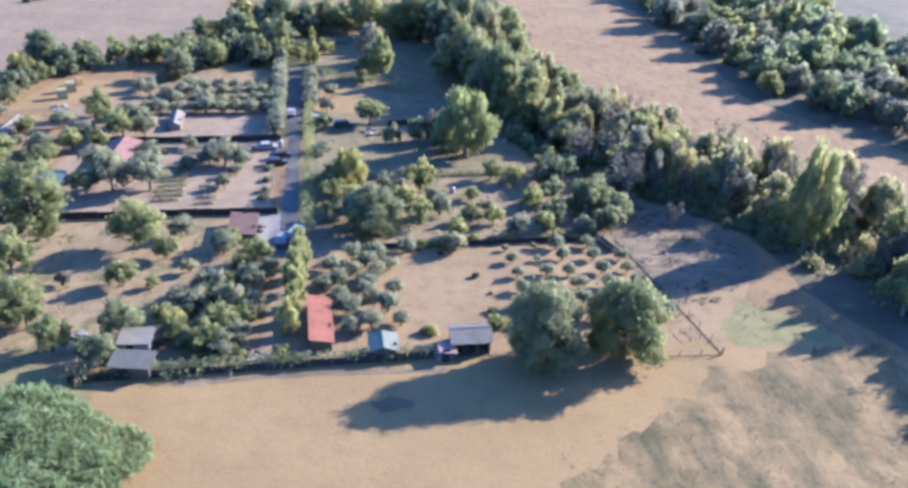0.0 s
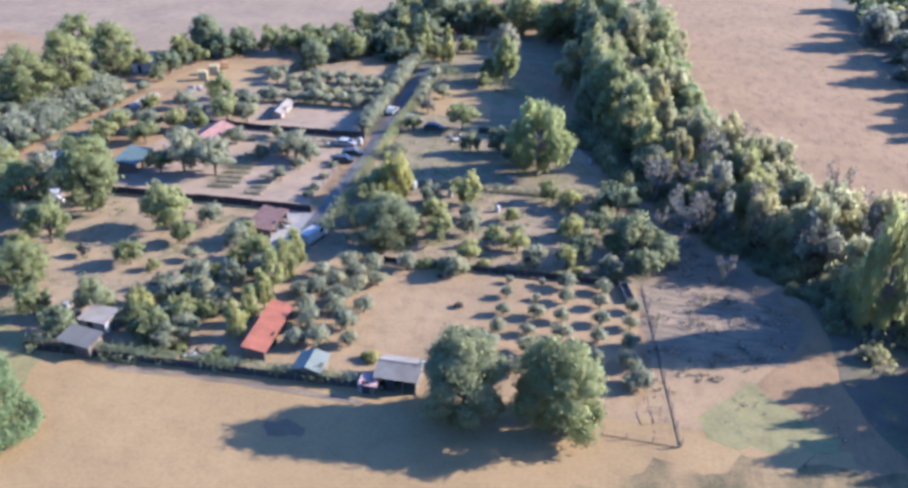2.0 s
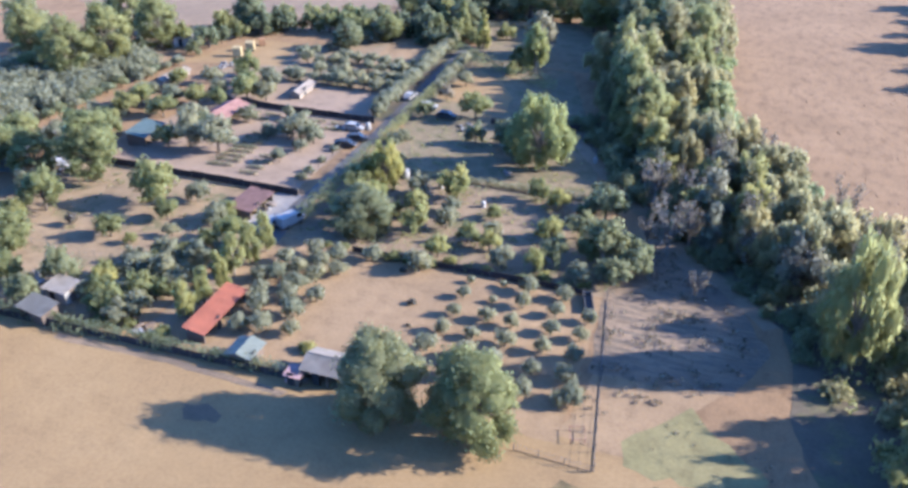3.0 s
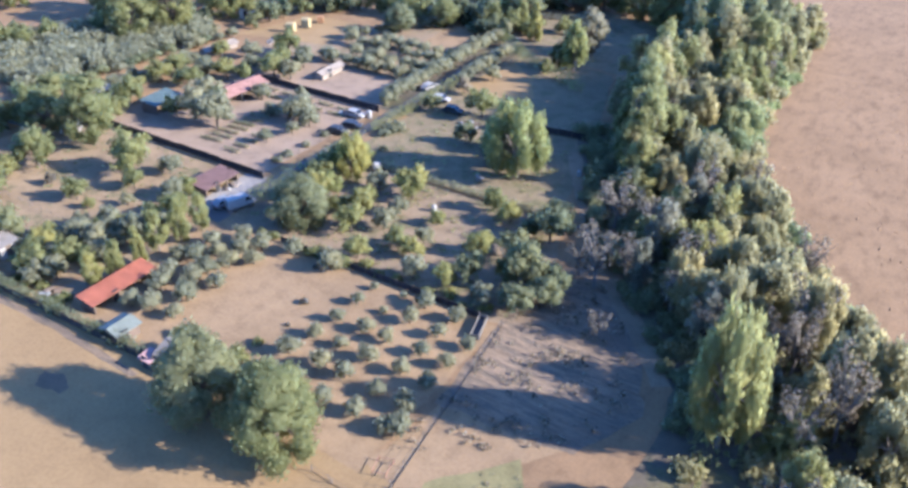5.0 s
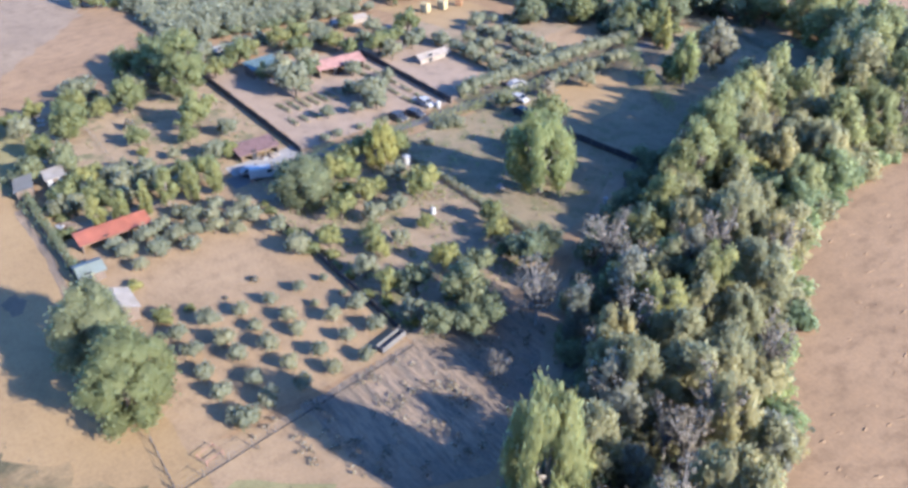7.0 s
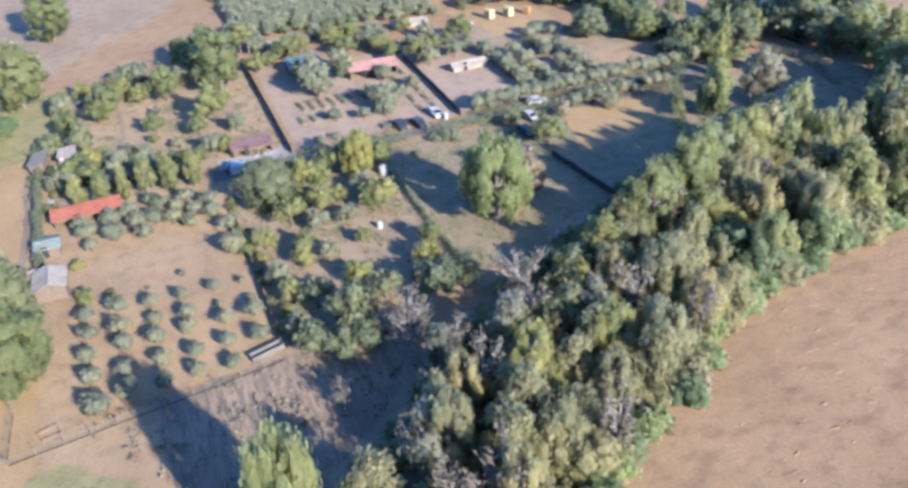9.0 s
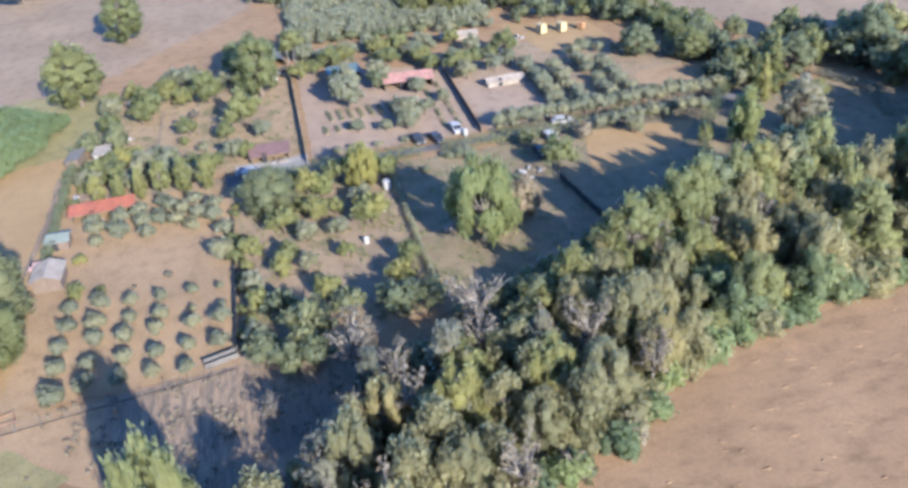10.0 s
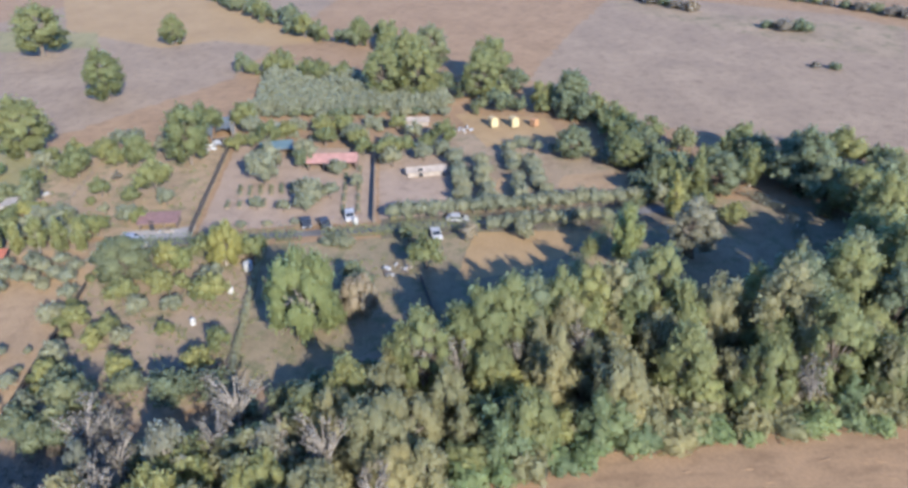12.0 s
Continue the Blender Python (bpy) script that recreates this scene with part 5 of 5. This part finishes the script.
def car(x, y, ang, paint, label, van=False):
    base = thing("van" if van else "car", label, "van" if van else "car", pose(x, y, 0.06, 0, 0, ang), "parked cars")
    if van:
        body = [(-2.4, 0.35), (2.35, 0.35), (2.4, 0.95), (1.7, 1.15), (1.2, 1.95), (-2.35, 2.0)]
        glass = [(1.66, 1.2), (1.25, 1.86), (0.6, 1.86), (0.6, 1.2)]
        wide = 0.95
    else:
        body = [(-2.05, 0.3), (2.05, 0.3), (2.1, 0.7), (1.2, 0.92), (0.5, 1.42), (-1.2, 1.45), (-1.85, 0.98), (-2.1, 0.85)]
        glass = [(1.08, 0.95), (0.46, 1.36), (-1.18, 1.38), (-1.7, 0.98)]
        wide = 0.86
    part("body", prism(body, -wide, wide, 0.06), paint, base)
    for s0 in (-wide - 0.012, wide - 0.008):
        part("side_window", prism(glass, s0, s0 + 0.02), CARGLASS, base)
    bm = bmesh.new()
    gx0, gz0, gx1, gz1 = (1.73, 1.17, 1.23, 1.93) if van else (1.2, 0.95, 0.53, 1.42)
    q = [bm.verts.new(p) for p in ((gx0, -wide * 0.85, gz0), (gx0, wide * 0.85, gz0), (gx1, wide * 0.8, gz1), (gx1, -wide * 0.8, gz1))]
    f = bm.faces.new(q)
    r = bmesh.ops.extrude_face_region(bm, geom=[f])
    for v in r["geom"]:
        if isinstance(v, bmesh.types.BMVert):
            v.co += Vector((0.02, 0, 0.02))
    part("windscreen", bm, CARGLASS, base)
    for wx in (-1.3, 1.3):
        for s in (-1, 1):
            bm = bmesh.new()
            bmesh.ops.create_cone(bm, segments=16, radius1=0.32, radius2=0.32, depth=0.2, cap_ends=True, matrix=pose(wx, s * (wide - 0.06), 0.3, 90))
            w = part("wheel", bm, TYRE, base)
            bm = bmesh.new()
            bmesh.ops.create_cone(bm, segments=12, radius1=0.19, radius2=0.17, depth=0.22, cap_ends=True, matrix=pose(wx, s * (wide - 0.05), 0.3, 90))
            part("rim", bm, RIM, w)
    hx = 2.4 if van else 2.08
    for s in (-1, 1):
        part("headlight", boxed(hx - 0.06, s * 0.62 - 0.16, 0.62, hx + 0.02, s * 0.62 + 0.16, 0.78), LAMPGLASS, base)
        part("tail_light", boxed(-hx - 0.02, s * 0.68 - 0.1, 0.7, -hx + 0.06, s * 0.68 + 0.1, 0.88), TAIL, base)


car(-6.9, 117.6, 70, CARWHITE, "white van parked at the lane's end", van=True)
car(-9.3, 116.6, 80, CARBLUE, "small pale silver car beside the white van")
car(-11.2, 151.4, 20, CARDARK, "dark car parked in a garden yard")
car(-11.9, 148.0, 10, CARDARK, "dark car parked in a garden yard")
car(-14.0, 156.0, 5, CARWHITE, "white car parked in a garden yard")
car(-4.2, 171.8, 10, CARWHITE, "white car parked in tree shade")
car(-10.0, 176.2, 86, CARWHITE, "white car standing on the grey lane")
car(1.2, 168.2, 5, CARDARK, "dark car parked in tree shade")

# ---- fences of stakes and wire ----
WIRE = plain("galvanised_wire", (0.140, 0.140, 0.140), rough=0.5, metal=0.6)


def wire_fence(a, b, h, label, every=3.0, net=False):
    d = math.dist(a, b)
    n = round(d / every)
    base = thing("wire_fence", label, "fence", pose(a[0], a[1], 0.0, 0, 0, math.degrees(math.atan2(b[1] - a[1], b[0] - a[0]))))
    pm = mesh("stake", *tube([(0, 0, -0.3), (0, 0, h + 0.1)], [0.06, 0.05], 6), POSTWOOD)
    for i in range(n + 1):
        o = new("stake", pm)
        o.parent, o.location = base, (d * i / n, 0, 0)
        o.rotation_euler = (RNG.normal(0, 0.05), RNG.normal(0, 0.05), 0)
    for z in (0.35, 0.75, h):
        o = new("wire", mesh("wire", *tube([(0, 0, z), (d, 0, z)], [0.012, 0.012], 4), WIRE))
        o.parent = base
    if net:
        part("net", boxed(0.05, -0.01, 0.05, d - 0.05, 0.01, h * 0.13), NET, base, "dark net along the foot")


wire_fence((44.4, 113.2), (48.7, 81.2), 1.2, "stake and wire fence along the orchard", net=True)
wire_fence((40.0, 81.4), (48.4, 81.0), 1.0, "stake and wire fence at the orchard corner", net=True)
wire_fence((-12.2, 128.5), (-12.2, 160.5), 1.2, "stake and wire fence beside the lane")
wire_fence((-2.0, 208.0), (-4.8, 182.0), 1.2, "stake and wire fence of the meadow")
wire_fence((-12, 99), (-44, 99), 1.0, "stake and wire fence across a plot")


def stake_frame(corners):
    base = thing("bed_frame", "small frame of reddish stakes and rails", "garden frame")
    wood = plain("reddish_stakes", (0.211, 0.105, 0.074), rough=0.9)
    for (x, y), (x1, y1) in zip(corners, corners[1:] + corners[:1]):
        o = new("stake", mesh("stake", *tube([(x, y, -0.2), (x, y, 0.8)], [0.05, 0.04], 6), wood))
        o.parent = base
        o = new("rail", mesh("rail", *tube([(x, y, 0.6), (x1, y1, 0.6)], [0.035, 0.035], 6), wood))
        o.parent = base


stake_frame([(45.0, 86.4), (46.6, 86.9), (47.1, 84.9), (45.6, 84.4)])


def trough():
    base = thing("water_trough", "long grey concrete trough at the orchard's edge", "trough", pose(42.2, 111.2, 0.04, 0, 0, 106))
    for y in (-0.6, 0.5):
        part("side", boxed(-2.2, y, 0, 2.2, y + 0.1, 0.8, bevel=0.02), TRACK, base)
    for x in (-2.2, 2.1):
        part("end", boxed(x, -0.5, 0, x + 0.1, 0.5, 0.78), TRACK, base)
    part("bottom", boxed(-2.1, -0.5, 0, 2.1, 0.5, 0.1), TRACK, base)


trough()


def pole(x, y, h, label):
    base = thing("utility_pole", label, "pole", pose(x, y, 0))
    o = new("shaft", mesh("shaft", *tube([(0, 0, -0.3), (0, 0, h)], [0.13, 0.09], 8), PALEBARK))
    o.parent = base
    part("crossarm", boxed(-0.6, -0.05, h - 0.6, 0.6, 0.05, h - 0.48, bevel=0.01), TIMBER, base)


pole(-57.2, 128.2, 6.0, "pale wooden pole at the end of the fence")
pole(-60.5, 126.8, 5.0, "pale wooden pole at the end of the fence")


# ---- vegetable beds, tunnels, clutter ----
def bed(x, y, ang, length):
    base = thing("vegetable_bed", "low earth mound with small green plants", "garden bed", pose(x, y, 0.04, 0, 0, ang), "vegetable beds")
    prof = [(-0.55, 0), (-0.3, 0.2), (0, 0.27), (0.3, 0.2), (0.55, 0)]
    n = 12
    v, f = [], []
    for i in range(n + 1):
        s = math.sin(math.pi * i / n) ** 0.25
        for p, q in prof:
            v.append((length * (i / n - 0.5), p * (0.9 + 0.1 * s) + RNG.normal(0, 0.03), q * s + RNG.normal(0, 0.02)))
    for i in range(n):
        for k in range(4):
            f.append((i * 5 + k, i * 5 + k + 1, i * 5 + k + 6, i * 5 + k + 5))
    o = new("mound", mesh("mound", v, f, EARTH))
    o.parent = base
    m = int(length * 34)
    p = np.stack([RNG.uniform(-length / 2, length / 2, m), RNG.normal(0, 0.25, m), RNG.uniform(0.2, 0.6, m)], 1)
    lv, lf = quads(p, np.tile((0, 0, 1.0), (m, 1)), 0.2, 1.3)
    o = tagged(new("greenery", mesh("greenery", lv, lf, L_DARK)), kind="stuff")
    o.parent = base


for k in range(8):
    bed(-30.0 + 0.4 * (k % 2), 133.0 + 2.1 * k, 6, 5.2)
for k in range(4):
    bed(-23.2, 131.5 + 2.4 * k, 4, 3.6)
for k in range(5):
    bed(-40 + 5.5 * k, 154.6, 2, 4.2)
for k in range(5):
    bed(-38 + 5 * k, 157.4, 2, 3.8)

NETBLUE = plain("grey_blue_net", (0.074, 0.084, 0.093), rough=0.8)
CLEARFILM = plain("white_film", (0.288, 0.288, 0.279), rough=0.45, amount=0.3)


def tunnel(x, y, ang, length, r, mat, label):
    base = thing("garden_tunnel", label, "tunnel", pose(x, y, 0.04, 0, 0, ang))
    n = 10
    v, f = [], []
    for i in range(13):
        for k in range(n + 1):
            t = math.pi * k / n
            s = 1 + 0.02 * math.cos(i * math.pi)
            v.append((length * (i / 12 - 0.5), r * math.cos(t) * s, 0.95 * r * math.sin(t) * s))
    for i in range(12):
        for k in range(n):
            q = i * (n + 1) + k
            f.append((q, q + n + 1, q + n + 2, q + 1))
    o = new("cover", mesh("cover", v, f, mat))
    o.parent = base
    md = o.modifiers.new("thick", "SOLIDIFY")
    md.thickness = 0.02
    for i in range(0, 13, 3):
        arc = [(length * (i / 12 - 0.5), (r + 0.03) * math.cos(math.pi * k / n), 0.95 * (r + 0.03) * math.sin(math.pi * k / n)) for k in range(n + 1)]
        o = new("hoop", mesh("hoop", *tube(arc, [0.025] * (n + 1), 5), WIRE))
        o.parent = base


tunnel(-68.5, 123.5, 8, 9.0, 2.2, NETBLUE, "shade tunnel of grey-blue net among bushes")
tunnel(-66.0, 119.0, 8, 7.0, 1.8, NETBLUE, "shade tunnel of grey-blue net among bushes")
tunnel(-57.6, 123.6, 20, 3.2, 1.1, CLEARFILM, "small tunnel of dirty white film")


def pile(x, y, r, n, mats, label):
    """Loose boards, sacks and boxes heaped together."""
    base = thing("junk_pile", label, "junk pile", pose(x, y, 0.04))
    for k in range(n):
        a, d = RNG.uniform(0, 6.28), r * math.sqrt(RNG.uniform())
        l, w, h = RNG.uniform(0.5, 1.8), RNG.uniform(0.25, 0.8), RNG.uniform(0.06, 0.5)
        o = part("board" if h < 0.2 else "crate", boxed(-l / 2, -w / 2, 0, l / 2, w / 2, h, bevel=0.02), mats[k % len(mats)], base)
        o.matrix_local = pose(d * math.cos(a), d * math.sin(a), RNG.uniform(0, 0.08), RNG.normal(0, 5), RNG.normal(0, 5), RNG.uniform(0, 360))


pile(-33.0, 91.0, 2.6, 14, (WHITE, PLASTER, TIMBER), "heap of pale boards and crates on mud")
pile(-53.5, 91.5, 2.4, 12, (WHITE, PLASTER, GREYROOF), "heap of pale boards and crates on mud")
pile(-56.0, 121.0, 2.2, 14, (WHITE, CLEARFILM, TIMBER), "heap of white crates beside the fence")
pile(-60.5, 181.5, 2.4, 10, (WHITE, CLEARFILM, PLASTER), "heap of white crates at the yard's edge")
pile(7.6, 164.6, 2.2, 14, (WHITE, GREYROOF, TIMBER), "heap of pale clutter under trees")
pile(-13.4, 121.6, 1.2, 8, (TIMBER, PLASTER, WHITE), "stack of boards beside the shed")
pile(-16.5, 156.0, 1.5, 8, (TIMBER, WHITE, GREYROOF), "clutter of boxes beside parked cars")
pile(20.8, 146.6, 0.9, 4, (WHITE, PLASTER), "pale boxes standing on the meadow")
pile(13.4, 84.4, 1.6, 8, (TIMBER, PINKBOARD, GREYROOF), "boards lying near the hut")
pile(-11.0, 86.3, 1.2, 6, (WHITE, TIMBER), "pale boards by the fence")


def drum(x, y, mat, label, r=0.55, h=1.1):
    base = thing("water_tank", label, "water tank", pose(x, y, 0.04))
    bm = bmesh.new()
    bmesh.ops.create_cone(bm, segments=18, radius1=r, radius2=r * 0.96, depth=h, cap_ends=True, matrix=pose(0, 0, h / 2))
    part("barrel", bm, mat, base)
    bm = bmesh.new()
    bmesh.ops.create_cone(bm, segments=18, radius1=r * 0.9, radius2=r * 0.35, depth=0.25, cap_ends=True, matrix=pose(0, 0, h + 0.12))
    part("lid", bm, mat, base)


drum(3.9, 139.4, WHITE, "round white water tank between trees", 0.8, 1.5)
drum(11.2, 137.6, WHITE, "white water tank between fruit trees", 0.5, 1.0)
drum(-11.4, 157.2, WHITE, "white water tank beside the lane", 0.5, 1.3)
drum(20.2, 133.4, WHITE, "white water tank between fruit trees", 0.45, 0.9)
drum(34.4, 157.0, WHITE, "white drum in the shade of the wood", 0.4, 0.8)


# ---- weeds and clods ----
def weeds(name, outline, step, mat, label, size=0.22, high=0.35):
    xs, ys = [q[0] for q in outline], [q[1] for q in outline]
    m = int((max(xs) - min(xs)) * (max(ys) - min(ys)) / step ** 2)
    pts = [(x, y) for x, y in zip(RNG.uniform(min(xs), max(xs), m), RNG.uniform(min(ys), max(ys), m))
           if inside(outline, x, y) and noise.fractal((x * 0.22, y * 0.3, 3.0), 0.6, 2.0, 4) + RNG.normal(0, 0.15) > 0.12]
    pts = np.array(pts)
    n = len(pts)
    k = 5
    p = np.repeat(np.c_[pts, np.zeros(n)], k, 0) + RNG.normal(0, 0.16, (n * k, 3)) * (1, 1, 0)
    p[:, 2] = RNG.uniform(0.1, high, n * k)
    v, f = quads(p, RNG.normal(0, 1, (n * k, 3)) * (1, 1, 0.6), size, 1.6)
    return tagged(new(name, mesh(name, v, f, mat)), label, "weeds", kind="stuff")


weeds("dry_weeds", [(22, 65), (34, 70), (56, 80), (70, 78), (74, 56), (62, 38), (36, 42)], 0.9, L_WEED, "scattered dull olive weeds on mud", 0.10, 0.14)
weeds("dry_stalks", [(45, 88), (60, 98), (65, 108), (59, 120), (50, 131), (43, 128), (45, 113)], 0.75, L_WEED, "dry brown stalks on streaked earth", 0.26, 0.5)
weeds("grass_tufts", [(53, 87), (58, 96), (63, 98), (65, 92), (67, 86), (58, 83)], 1.6, L_WEED, "tufts of dull yellow-green grass", 0.16, 0.2)
weeds("plot_weeds", [(-5, 114), (42, 114), (46, 117), (39, 140), (-4, 140)], 0.8, L_YELLOW, "green weeds under fruit trees", 0.22, 0.4)
weeds("plot_weeds", [(-58, 88), (-12, 88), (-12, 126), (-58, 126)], 1.7, L_GREEN, "thin green weeds on mud", 0.24, 0.4)
weeds("plot_weeds", [(-4, 142), (36, 142), (30, 165), (10, 165), (-4, 180)], 1.3, L_YELLOW, "thin grass on the meadow", 0.22, 0.3)
weeds("fence_weeds", [(-33, 81.6), (-20, 81.8), (-6, 83.0), (9, 83.2), (9, 84.6), (-33, 84.2)], 0.36, L_DARK, "dark weeds along the fence", 0.3, 1.3)
weeds("wood_undergrowth", [(42, 158), (50, 146), (58, 132), (67, 121), (72, 106), (76, 90), (98, 70), (91, 104), (80, 138), (60, 168), (53, 200), (34, 200)], 0.9, L_GREEN, "undergrowth of the wood", 0.4, 1.4)


def clods(name, outline, step, mat, label):
    """Low washed ridges of mud."""
    v, f = [], []
    for x, y in fill(outline, step, 1.4):
        a, l, w, h = RNG.uniform(-0.5, 0.5) + 1.3, RNG.uniform(0.6, 2.2), RNG.uniform(0.12, 0.3), RNG.uniform(0.04, 0.12)
        c, s = math.cos(a), math.sin(a)
        o = len(v)
        for px_, py_, pz in ((-l / 2, 0, 0), (0, -w, 0), (l / 2, w * 0.4, 0), (0, w, 0), (0, 0, h)):
            v.append((x + px_ * c - py_ * s, y + px_ * s + py_ * c, 0.03 + pz))
        f += [(o, o + 1, o + 4), (o + 1, o + 2, o + 4), (o + 2, o + 3, o + 4), (o + 3, o, o + 4)]
    return tagged(new(name, mesh(name, v, f, mat)), label, "clods", kind="stuff")


clods("mud_clods", [(54, 240), (60, 175), (74, 160), (84, 140), (94, 110), (118, 80), (125, 130), (104, 160), (98, 190), (101, 240)], 4.0, FIELD, "low washed ridges and clods of mud")
